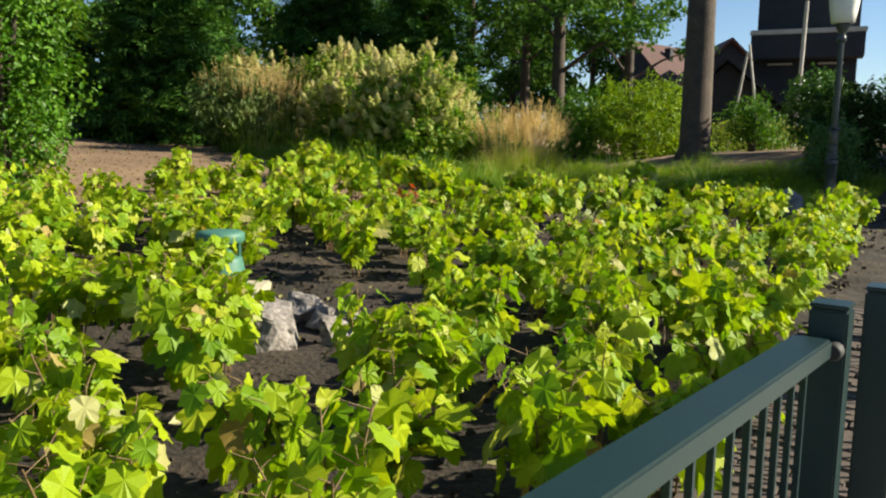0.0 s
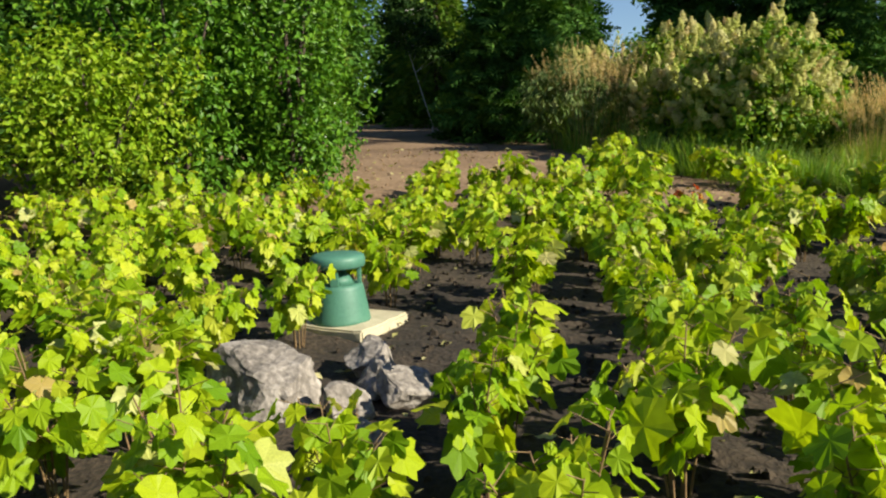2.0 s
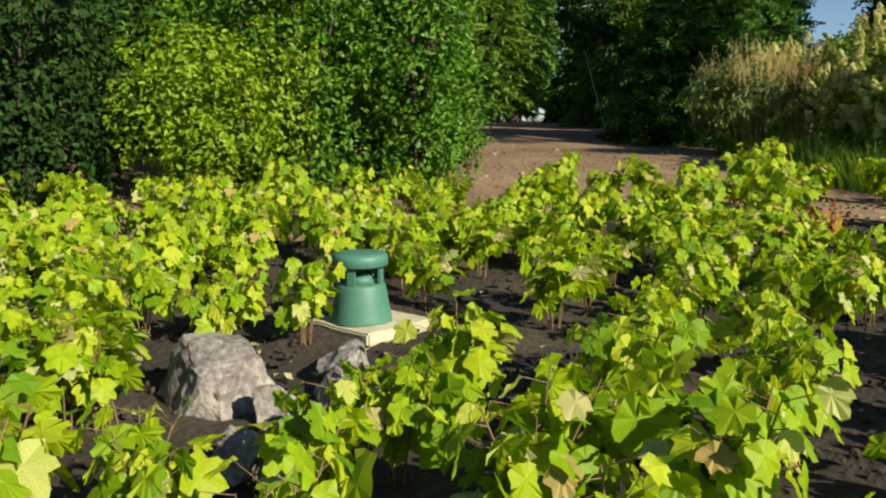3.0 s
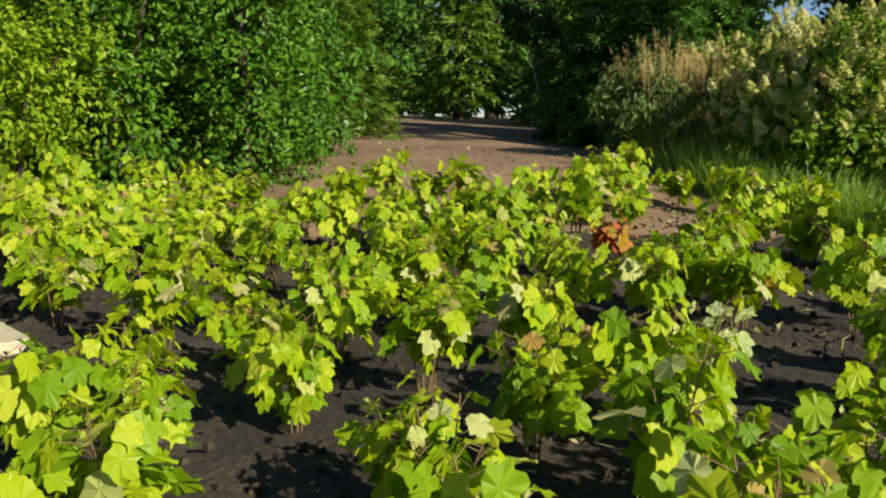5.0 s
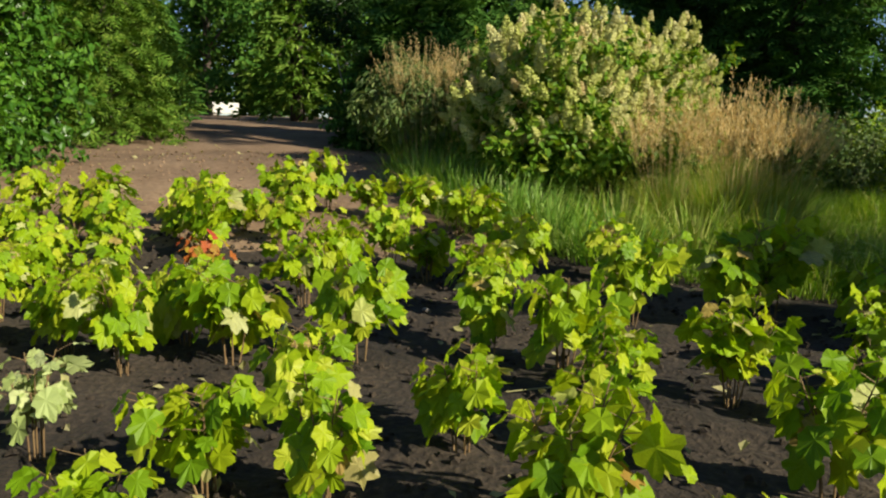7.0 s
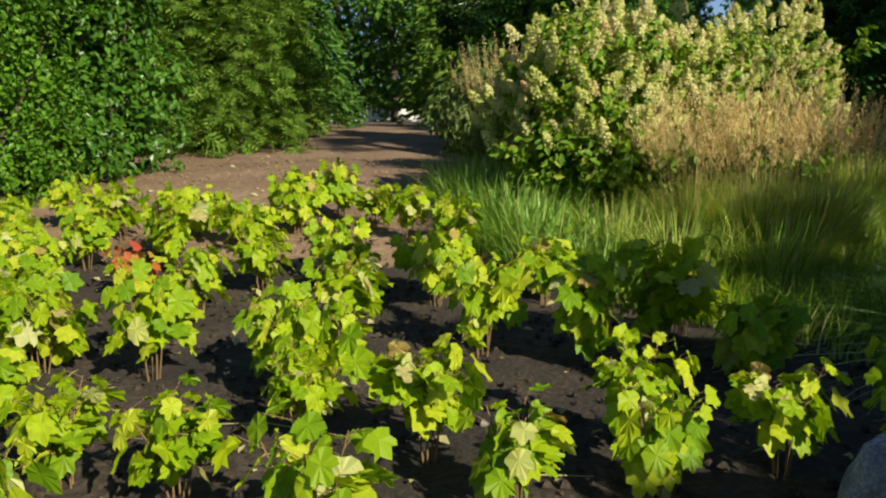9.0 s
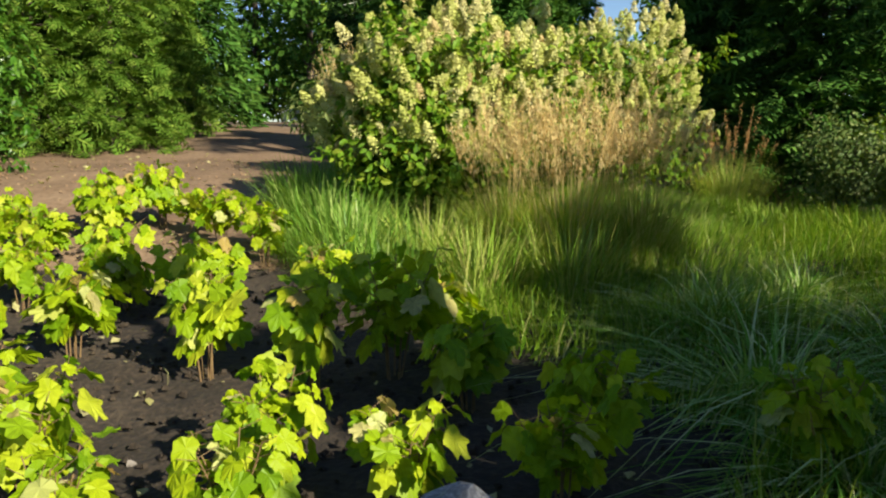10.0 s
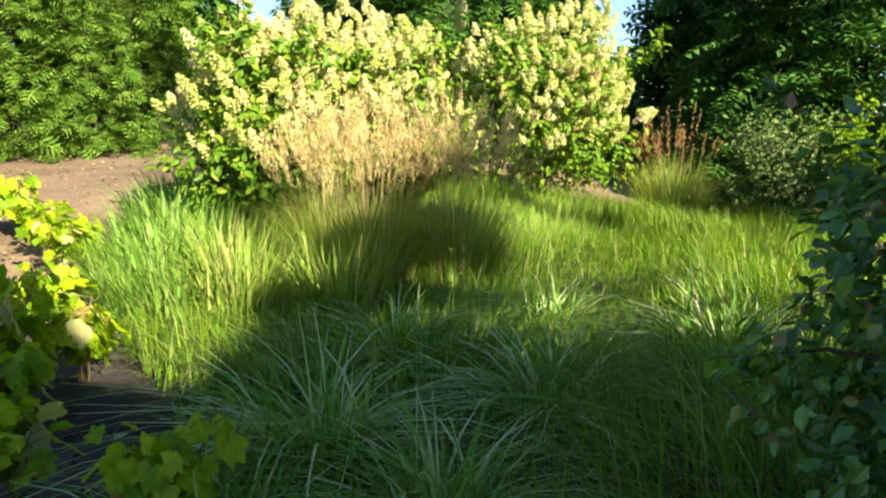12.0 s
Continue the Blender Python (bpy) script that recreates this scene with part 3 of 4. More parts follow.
def bollard(x, y):
    z = gz(x, y)
    slab = box_bm(0.66, 0.62, 0.09, (0, 0, -0.03), 0.014)
    bmesh.ops.subdivide_edges(slab, edges=[e for e in slab.edges if e.calc_length() > 0.3], cuts=9)
    for v in slab.verts:
        v.co += 0.009 * noise.noise_vector(v.co * 9)
    me = bpy.data.meshes.new("stone_slab")
    slab.to_mesh(me)
    slab.free()
    me.materials.append(M_SLAB)
    ob = new("stone_slab", me)
    ob.matrix_basis = pose(x - 0.02, y + 0.06, z, 0, 0, 38)
    tagged(ob, "pale sand-coloured concrete slab under the green bollard", "slab")
    t = thing("garden_bollard", x, y, z + 0.05, "green moulded plastic garden bollard with a flat round cap", "bollard")
    part("body", lathe([(0.205, 0), (0.218, 0.010), (0.216, 0.03), (0.198, 0.13), (0.178, 0.25), (0.170, 0.275), (0.155, 0.282), (0.12, 0.283)], 36), M_BOLLARD, t)
    part("cone", lathe([(0.12, 0.283), (0.085, 0.33), (0.04, 0.36)], 24), M_BOLLARD, t)
    for i in range(4):
        a = math.pi / 4 + i * math.pi / 2 + 0.3
        leg = box_bm(0.060, 0.024, 0.135, (0, 0, 0), 0.004)
        bmesh.ops.rotate(leg, cent=(0, 0, 0), matrix=Matrix.Rotation(a + math.pi / 2, 3, "Z"), verts=leg.verts)
        bmesh.ops.translate(leg, vec=(0.152 * math.cos(a), 0.152 * math.sin(a), 0.277), verts=leg.verts)
        part("support", leg, M_BOLLARD, t)
    part("cap", lathe([(0.13, 0.400), (0.188, 0.402), (0.197, 0.412), (0.198, 0.462), (0.190, 0.482), (0.165, 0.494), (0.10, 0.502), (0.02, 0.505)], 36), M_BOLLARD, t)


bollard(-5.46, 4.37)

# ---- railing beside the path ----


def railing_panel(x0, y0, x1, y1, top, label):
    """A panel: wide flat handrail, bottom rail, square bars."""
    length = math.hypot(x1 - x0, y1 - y0)
    t = thing("railing", x0, y0, gz(x0, y0), label, "railing", "path railing", rz=math.degrees(math.atan2(y1 - y0, x1 - x0)))
    part("handrail", box_bm(length, 0.10, 0.055, (length / 2, 0, top - 0.055), 0.006), M_RAIL, t)
    part("bottom_rail", box_bm(length, 0.04, 0.04, (length / 2, 0, 0.10), 0.004), M_RAIL, t)
    n = int(length / 0.105)
    bar = None
    for i in range(n):
        b = part("bar", box_bm(0.016, 0.016, top - 0.19, (0, 0, 0), 0.002), M_RAIL, t) if bar is None else new("bar", bar.data)
        b.parent = t
        b.location = ((i + 0.5) * length / n, 0, 0.138)
        bar = bar or b
    return t


def railing_post(x, y, top, sides=(-1, 1)):
    t = thing("railing_post", x, y, gz(x, y), "dark green square steel railing post with a flat cap", "post", "path railing")
    part("shaft", box_bm(0.10, 0.10, top, (0, 0, -0.015), 0.006), M_RAIL, t)
    part("cap", box_bm(0.102, 0.102, 0.012, (0, 0, top - 0.012), 0.004), M_RAIL, t)
    for s in sides:
        c = lathe([(0.018, 0), (0.024, 0.01), (0.024, 0.045), (0.018, 0.055)], 16)
        bmesh.ops.rotate(c, cent=(0, 0, 0), matrix=Matrix.Rotation(radians(-90 * s), 3, "X"), verts=c.verts)
        bmesh.ops.translate(c, vec=(0.025, 0.05 * s, top - 0.12), verts=c.verts)
        part("clamp", c, M_BLACK, t, "black rail clamp")


RAIL = "dark green steel railing panel with a wide flat handrail"
railing_panel(-0.955, -2.6, -0.57, 2.46, 0.85, RAIL)
railing_post(-0.545, 2.57, 0.93, (-1,))
railing_post(-0.435, 2.76, 0.96, (1,))
railing_panel(-0.385, 2.86, -0.365, 4.9, 0.93, RAIL)
railing_post(-0.36, 5.02, 0.96)
railing_panel(-0.375, 5.12, -0.655, 6.2, 0.93, RAIL)
railing_post(-0.68, 6.30, 0.96, (-1,))

# ---- lamp post ----


def level(z):
    """Heights of the mouldings above the ground."""
    return float(np.interp(z, [-0.2, 0.16, 0.845, 0.94, 1.155, 1.41, 1.425, 3.55, 3.80, 4.52], [-0.2, 0.16, 0.76, 0.845, 1.085, 1.36, 1.375, 2.75, 3.06, 3.95]))


def slim(profile):
    return [(r * 1.05, level(z)) for r, z in profile]


def lamp_post(x, y):
    t = thing("street_lamp", x, y, gz(x, y), "black-green cast-iron Victorian lamp post with chipped paint", "street lamp")
    part("base", lathe(slim([(0.13, -0.2), (0.13, 0.10), (0.11, 0.13), (0.082, 0.16), (0.082, 0.83), (0.094, 0.845), (0.098, 0.87), (0.098, 0.90), (0.090, 0.925), (0.078, 0.94)]), 32), M_IRON, t)
    part("ring_moulding", lathe(slim([(0.078, 0.94), (0.088, 0.95), (0.088, 0.97), (0.076, 0.985), (0.074, 1.0), (0.083, 1.012), (0.081, 1.03), (0.070, 1.042), (0.069, 1.06), (0.077, 1.072), (0.075, 1.10), (0.066, 1.112), (0.068, 1.125), (0.073, 1.14), (0.070, 1.155), (0.062, 1.16)]), 32), M_IRON, t)
    part("lower_shaft", lathe(slim([(0.056, 1.155), (0.066, 1.18), (0.070, 1.22), (0.068, 1.32), (0.066, 1.405)]), 32), M_IRON, t)
    collar = bmesh.new()
    n = 32
    rings = []
    for r, z in ((0.057, 1.39), (0.081, 1.402), (0.087, 1.41), (0.081, 1.418), (0.046, 1.425)):
        rings.append([collar.verts.new((1.15 * r * (1 + (0.10 * math.cos(4 * a) if r > 0.08 else 0)) * math.cos(a), 1.15 * r * (1 + (0.10 * math.cos(4 * a) if r > 0.08 else 0)) * math.sin(a), level(z) + (0.010 * math.cos(4 * a) if r > 0.08 else 0))) for a in [2 * math.pi * i / n for i in range(n)]])
    for a, b in zip(rings, rings[1:]):
        for i in range(n):
            collar.faces.new((a[i], a[(i + 1) % n], b[(i + 1) % n], b[i]))
    part("collar", collar, M_IRON, t, "flared four-lobed collar")
    part("shaft", lathe(slim([(0.054, 1.42), (0.050, 2.2), (0.043, 3.55)]), 16, flute=0.14), M_IRON, t, "fluted upper shaft")
    part("neck", lathe(slim([(0.05, 3.55), (0.075, 3.58), (0.06, 3.63), (0.045, 3.66), (0.09, 3.74), (0.12, 3.78), (0.10, 3.80)]), 24), M_IRON, t)
    part("lantern", lathe(slim([(0.17, 3.80), (0.20, 3.95), (0.23, 4.14), (0.24, 4.22)]), 6), M_WHITE, t, "frosted white tapered lantern")
    part("roof", lathe(slim([(0.28, 4.22), (0.28, 4.25), (0.15, 4.36), (0.06, 4.42), (0.05, 4.47), (0.02, 4.52)]), 6), M_IRON, t)
    r = np.random.default_rng(9)
    for a, z, w, h in ((0.20, 1.245, 0.010, 0.05), (0.50, 1.265, 0.005, 0.045), (0.30, 1.22, 0.009, 0.015), (0.75, 1.27, 0.004, 0.03), (0.62, 1.49, 0.010, 0.035), (0.75, 1.53, 0.004, 0.04), (0.3, 0.885, 0.024, 0.012), (0.35, 0.86, 0.012, 0.016), (0.5, 0.96, 0.012, 0.008)):
        rad = 0.0705 if z < 1.36 else 0.0545
        rad = 0.0985 if z < 0.9 else 0.089 if z < 1.0 else rad
        c = bmesh.new()
        rim = []
        for k in range(9):
            b = 2 * math.pi * k / 9
            q = 1 + 0.3 * r.normal()
            th = a + w * q * math.cos(b) / rad
            rim.append(c.verts.new(((rad * 1.05 + 0.0012) * math.cos(th), (rad * 1.05 + 0.0012) * math.sin(th), level(z) + h / 2 * q * math.sin(b))))
        c.faces.new(rim)
        part("paint_chip", c, M_CHIP, t, "bare chipped patch")


lamp_post(-2.636, 14.767)

# ---- shrubs round the clearing ----
H = "hedge round the clearing"
shrub("shrub", -10.5, 2.85, 2.25, 1.3, M_HEDGE_Y, 0.085, 7500, "loose bright yellow-green shrub at the edge of the bed", squash=(0.9, 1.1), lumps=18)
shrub("shrub", -11.75, 5.55, 4.5, 1.5, M_HEDGE, 0.095, 13000, "tall dense rounded shrub with small fresh green leaves", squash=(1.2, 1.0), low=0.04, lumps=26)
# shade at this end of the hedge is put into the dark leaf colour
shrub("shrub", -10.6, 0.4, 3.4, 1.4, M_DARK, 0.11, 7000, "dense evergreen shrub with shade put into its very dark leaf colour", group=H, low=0.04)
shrub("shrub", -13.0, 0.2, 5.0, 1.9, M_DARK, 0.13, 6000, "dense evergreen shrub with shade put into its very dark leaf colour", group=H, low=0.04)
shrub("shrub", -12.3, 3.1, 4.8, 1.6, M_HEDGE, 0.11, 6000, "tall evergreen shrub with green leaves", group=H, low=0.04)
shrub("shrub", -13.4, 5.6, 4.6, 1.35, M_LAUREL, 0.15, 7000, "tall evergreen shrub with glossy green leaves", group=H, low=0.04, lumps=20)
shrub("shrub", -14.9, 5.95, 4.4, 1.45, M_LAUREL, 0.15, 6000, "tall evergreen shrub with glossy dark green leaves", group=H, low=0.04, lumps=20)
shrub("shrub", -17.2, 4.6, 5.2, 1.8, M_LAUREL, 0.13, 7000, "tall evergreen shrub with glossy dark green leaves", group=H, low=0.04)
shrub("shrub", -15.5, 13.0, 1.9, 1.3, M_ARCH, 0.17, 6500, "arching grey-green shrub with narrow drooping leaves", unit=(SPRAY_V, QUAD_F), droop=0.8, squash=(1.1, 1.25))
shrub("shrub", -11.4, 3.9, 3.7, 1.25, M_HEDGE, 0.10, 7000, "tall green shrub filling the hedge", group=H, low=0.04)
M_NEAR = foliage("shade_leaf", [(0.0, (0.035, 0.10, 0.015)), (0.6, (0.08, 0.20, 0.03)), (0.93, (0.17, 0.32, 0.08)), (0.97, (0.28, 0.13, 0.05)), (1.0, (0.42, 0.25, 0.10))], 0.3, 0.25, spec=0.45)
near_bush = shrub("shrub", -3.1, 17.42, 1.45, 0.72, M_NEAR, 0.055, 7500, "dark green bush with rusty seed heads in deep shade", low=0.2)
bough_v, bough_f = tube_np([(0.0, -0.1, 0.75), (-0.3, -0.35, 0.74), (-0.62, -0.55, 0.62)], [0.009, 0.007, 0.003], 6)
part("bough", mesh_of("bough", bough_v, bough_f, M_BARK, smooth=True), None, near_bush)
HANG_ME = mesh_of("leaf", LEAF_V, np.array(LEAF_F), M_HYD_LEAF)
for i in range(26):
    u = i / 25
    ob = part("leaf", HANG_ME, None, near_bush)
    ob.matrix_basis = pose(-0.62 * u, -0.1 - 0.45 * u, 0.76 - 0.13 * u * u, -110 + 20 * rng.normal(), 25 * rng.normal(), 35 * rng.normal() + (40 if i % 2 else -40)) @ Matrix.Scale(0.085 + 0.03 * rng.random(), 4)
shrub("shrub", -13.2, 20.9, 1.75, 1.0, M_ARCH, 0.075, 4500, "rose-like bush with small green leaves", low=0.25)
shrub("shrub", -14.2, 22.6, 1.6, 1.2, M_HEDGE_Y, 0.09, 4500, "loose yellow-green bush beyond the grass")
shrub("shrub", -11.4, 23.2, 2.3, 1.7, M_HEDGE, 0.10, 7000, "broad green bush under the trees", low=0.2, lumps=20)
shrub("shrub", -9.4, 23.0, 2.4, 2.0, M_HEDGE_Y, 0.10, 9000, "broad fresh green bush under the trees", low=0.2, lumps=20)
shrub("shrub", -6.6, 25.0, 1.6, 1.0, M_HEDGE, 0.09, 3500, "small round green bush before the house")


def panicle_np():
    """A cone of small petals, 1 tall."""
    n = 62
    t = (np.arange(n) + 0.5) / n
    a = np.arange(n) * 2.399
    rad = 0.36 * np.sqrt(1 - t) * (0.85 + 0.3 * rng.random(n)) + 0.03
    p = np.stack([rad * np.cos(a), rad * np.sin(a), 1.1 * t], 1)
    d = np.stack([np.cos(a), np.sin(a), 0.5 * np.ones(n)], 1) + 0.4 * rng.normal(size=(n, 3))
    return scatter([(-0.5, -0.5, 0), (0.5, -0.5, 0.05), (0.5, 0.5, 0), (-0.5, 0.5, 0.05)], [(0, 1, 2, 3)], p, d, np.full(n, 0.155))


def hydrangea(x, y, h, r, heads, label, squash=(1, 1)):
    """A panicle hydrangea: leafy below, covered with cream flower cones above."""
    t = shrub("hydrangea", x, y, h, r, M_HYD_LEAF, 0.12, int(heads * 13), label, "hydrangea", "flowering hydrangeas", squash, low=0.22, lumps=18)
    cs, rs = lobes(h, r, 20, 0.34)
    p, d = lump_points(heads, cs, rs, shell=0.05)
    keep = (p[:, 2] > 0.33 * h)
    p, d = p[keep], d[keep]
    p[:, 0] *= squash[0]
    p[:, 1] *= squash[1]
    # long shoots above the crown, each with flower heads up its length
    tips = np.argsort(p[:, 2])[-60::6]
    for j in tips:
        rise = 0.22 + 0.30 * rng.random()
        m = 5
        p = np.concatenate([p, p[j] + np.stack([0.05 * rng.normal(size=m), 0.05 * rng.normal(size=m), rise * (np.arange(m) + 0.5) / m], 1)])
        d = np.concatenate([d, np.stack([0.4 * rng.normal(size=m), 0.4 * rng.normal(size=m), np.ones(m)], 1)])
    for i, (q, n) in enumerate(zip(p, d)):
        m = (Vector((n[0], n[1], abs(n[2]) * 0.5 + 0.9)) + Vector(rng.normal(size=3)) * 0.25).to_track_quat("Z", "Y").to_matrix().to_4x4()
        ob = part("flower_head", PANICLES[i % 4], None, t)
        ob.matrix_basis = Matrix.Translation(q) @ m @ Matrix.Scale(0.135 + 0.085 * rng.random(), 4)
    return t


PANICLES = [mesh_of("flower_head", *panicle_np(), M_HYD_FLOWER) for _ in range(4)]
hydrangea(-10.85, 13.7, 2.35, 1.25, 780, "tall panicle hydrangea covered with fading cream flower heads")
hydrangea(-11.2, 15.0, 2.1, 1.1, 620, "panicle hydrangea covered with fading cream flower heads")
hydrangea(-15.1, 17.4, 2.8, 1.75, 820, "broad rounded panicle hydrangea with cream flower heads")
hydrangea(-14.4, 15.0, 2.6, 1.4, 220, "panicle hydrangea with yellowing cream flower heads")
hydrangea(-13.2, 13.9, 2.0, 0.9, 110, "yellowing panicle hydrangea with buff flower heads")
hydrangea(-17.9, 15.6, 2.5, 1.3, 120, "panicle hydrangea with cream flower heads at the back")

# ---- grasses ----


def blades(base, height, lean, width, segs=3):
    """Curved blades of grass: base (n, 3), each bending over along lean (n, 2)."""
    n = len(base)
    side = np.stack([-lean[:, 1], lean[:, 0], np.zeros(n)], 1)
    side /= np.linalg.norm(side, axis=1, keepdims=True) + 1e-9
    rows = []
    for k in range(segs + 1):
        t = k / segs
        p = base.copy()
        p[:, :2] += lean * t ** 1.8
        drop = np.linalg.norm(lean, axis=1) * 0.35 * t ** 3
        p[:, 2] += height * t - drop
        w = width * (1 - 0.92 * t) * 0.5
        rows.append(p - side * w[:, None])
        rows.append(p + side * w[:, None])
    v = np.stack(rows, 1).reshape(-1, 3)
    s = 2 * (segs + 1)
    f = [[2 * k, 2 * k + 1, 2 * k + 3, 2 * k + 2] for k in range(segs)]
    f = np.array(f)[None] + (np.arange(n) * s)[:, None, None]
    return v, f.reshape(-1, 4)


def in_grass(x, y):
    """The patch of long grass beside the bed."""
    edge = np.interp(-x, [2.5, 4.2, 5.6, 8.2, 9.5, 13], [14.0, 15.0, 14.3, 12.6, 11.9, 12.1])
    return (y > edge) & (x < -2.2) & (x > -15.5) & (y < np.where(x > -9.5, 19.3, 21))


def long_grass():
    n = 72000
    x = -2.2 - 12.5 * rng.random(n) ** 1.15
    y = 11.5 + 9.5 * rng.random(n)
    k = in_grass(x, y)
    x, y = x[k], y[k]
    clump = np.array([noise.noise(Vector((a * 0.9, b * 0.9, 3))) for a, b in zip(x, y)])
    flow = np.array([noise.noise(Vector((a * 0.5, b * 0.5, 9))) for a, b in zip(x, y)]) * 6
    h = (0.16 + 0.34 * rng.random(len(x))) * (1 + 0.8 * clump)
    ln = h[:, None] * (0.25 + 0.7 * rng.random(len(x)))[:, None] * np.stack([np.cos(flow), np.sin(flow)], 1) + 0.15 * rng.normal(size=(len(x), 2))
    base = np.stack([x, y, ground_z(x, y) - 0.02], 1)
    v, f = blades(base, h, ln, np.full(len(x), 0.013))
    ob = new("long_grass", mesh_of("long_grass", v, f, M_GRASS))
    tagged(ob, "lush uncut green grass lying over in tufts", "grass", kind="stuff")


long_grass()


def tussock(name, x, y, r, n, h, material, label, spread=0.5,  width=0.007, plume=None, plumes=0, plume_h=0.0, lab_plume="", category="grass clump", group="", mess=0.0, push=(0, 0)):
    """A clump of arching blades, with feathery plumes on top if wanted."""
    t = thing(name, x, y, gz(x, y), label, category, group)
    a = 2 * math.pi * rng.random(n)
    q = r * np.sqrt(rng.random(n))
    base = np.stack([q * np.cos(a), q * np.sin(a), np.full(n, -0.03)], 1)
    hh = h * (0.6 + 0.5 * rng.random(n)) if not mess else h * (0.15 + 0.95 * rng.random(n))
    a = a + mess * rng.normal(size=n)
    ln = np.array(push) + np.stack([np.cos(a), np.sin(a)], 1) * (spread * h * (0.2 + rng.random(n)) * (0.4 + q / r))[:, None] + 0.06 * rng.normal(size=(n, 2))
    v, f = blades(base, hh, ln, width * (0.6 + 0.8 * rng.random(n)), 4)
    tagged(part("tuft", mesh_of("tuft", v, f, material), None, t), kind="stuff")
    if plumes:
        a = 2 * math.pi * rng.random(plumes)
        q = r * np.sqrt(rng.random(plumes))
        base = np.stack([q * np.cos(a), q * np.sin(a), np.zeros(plumes)], 1)
        hh = plume_h * (0.74 + 0.31 * rng.random(plumes)) * (1.05 - 0.22 * (q / r) ** 2)
        ln = np.stack([np.cos(a), np.sin(a)], 1) * (0.20 * plume_h * (0.15 + rng.random(plumes)) * (0.3 + q / r))[:, None] + 0.05 * rng.normal(size=(plumes, 2))
        v, f = blades(base, hh, ln, np.full(plumes, 0.005), 3)
        m = 34
        pos, nrm, spn = [], [], []
        for k in range(m):
            tt = 0.76 + 0.24 * k / m
            p = base + np.concatenate([ln * tt ** 1.8, (hh * tt - np.linalg.norm(ln, axis=1) * 0.35 * tt ** 3)[:, None]], 1)
            pos.append(p + 0.012 * rng.normal(size=p.shape))
            nrm.append(rng.normal(size=p.shape))
            spn.append(np.concatenate([ln, hh[:, None]], 1) + 0.22 * rng.normal(size=p.shape))
        v2, f2 = scatter([(0, 0, 0), (-0.07, 0.5, 0), (0, 1, 0), (0.07, 0.5, 0)], [(0, 3, 2, 1)], np.concatenate(pos), np.concatenate(nrm), np.full(plumes * m, 0.065), np.concatenate(spn))
        vv, ff = join_np([(v, f), (v2, f2)])
        tagged(part("plume_cluster", mesh_of("plume_cluster", vv, ff, plume), None, t, lab_plume), kind="stuff")
    return t


P = "tan feathery seed plumes"
R = "grasses before the hydrangeas"
tussock("reed_clump", -10.9, 12.6, 0.75, 446, 0.75, M_REED, "clump of upright blue-green iris-like blades", 0.47, 0.030, group=R)
tussock("reed_clump", -9.9, 12.9, 0.75, 446, 0.72, M_REED, "clump of upright blue-green iris-like blades", 0.54, 0.030, group=R)
tussock("reed_clump", -8.9, 13.0, 0.7, 421, 0.66, M_REED, "clump of upright blue-green iris-like blades", 0.61, 0.030, group=R)
tussock("reed_clump", -8.0, 13.4, 0.65, 372, 0.58, M_REED, "clump of upright green iris-like blades", 0.68, 0.030, group=R)
tussock("reed_clump", -11.9, 12.3, 0.7, 347, 0.75, M_REED, "clump of upright blue-green iris-like blades", 0.47, 0.030, group=R)
FG = "tall arching clump of feather grass with tan plumes"
tussock("feather_grass", -8.6, 15.15, 0.45, 1000, 1.05, M_FEATHER, FG, 0.65, 0.013, M_PLUME, 150, 1.85, P, group=R)
tussock("feather_grass", -8.9, 15.95, 0.45, 900, 1.0, M_FEATHER, FG, 0.65, 0.013, M_PLUME, 140, 1.8, P, group=R)
tussock("feather_grass", -9.1, 14.65, 0.4, 700, 0.95, M_FEATHER, FG, 0.65, 0.013, M_PLUME, 100, 1.7, P, group=R)
for x, y, n in ((-7.75, 14.15, 260), (-7.7, 15.0, 260), (-8.6, 13.75, 220)):
    tussock("grass_clump", x, y, 0.45, n, 0.78, M_FEATHER, "clump of tall yellow-green grass before the feather grass", 0.6, 0.022, group=R)
for x, y, n in ((-14.9, 13.9, 130), (-15.6, 13.0, 110), (-14.8, 12.9, 90)):
    tussock("plume_grass", x, y, 0.6, 160, 1.3, M_REED, "tall clump of grass with pale yellow plumes among shrubs", 0.5, 0.02, M_PLUME, n, 2.35, P, group="plume grasses beside the hydrangeas")
tussock("feather_grass", -15.0, 19.7, 0.6, 900, 1.15, M_FEATHER, "clump of yellowing grass with reddish plumes", 0.5, 0.012, M_RED_PLUME, 45, 1.85, "reddish brown seed plumes")
for i, (x, y, q) in enumerate(((-4.75, 15.35, 1.2), (-5.3, 16.5, 1.0), (-4.0, 15.95, 0.9), (-6.2, 15.6, 1.0), (-5.8, 17.6, 1.0), (-3.7, 15.2, 0.8), (-7.0, 16.7, 0.9))):
    tussock("grass_tuft", x, y, 0.22 * q, int(260 * q), 0.62 * q, M_TUFT, "arching tuft of long green grass in shade", 1.6, 0.021, group="tufts in the long grass", mess=0.7, push=(0.10, -0.16))

# ---- trees ----


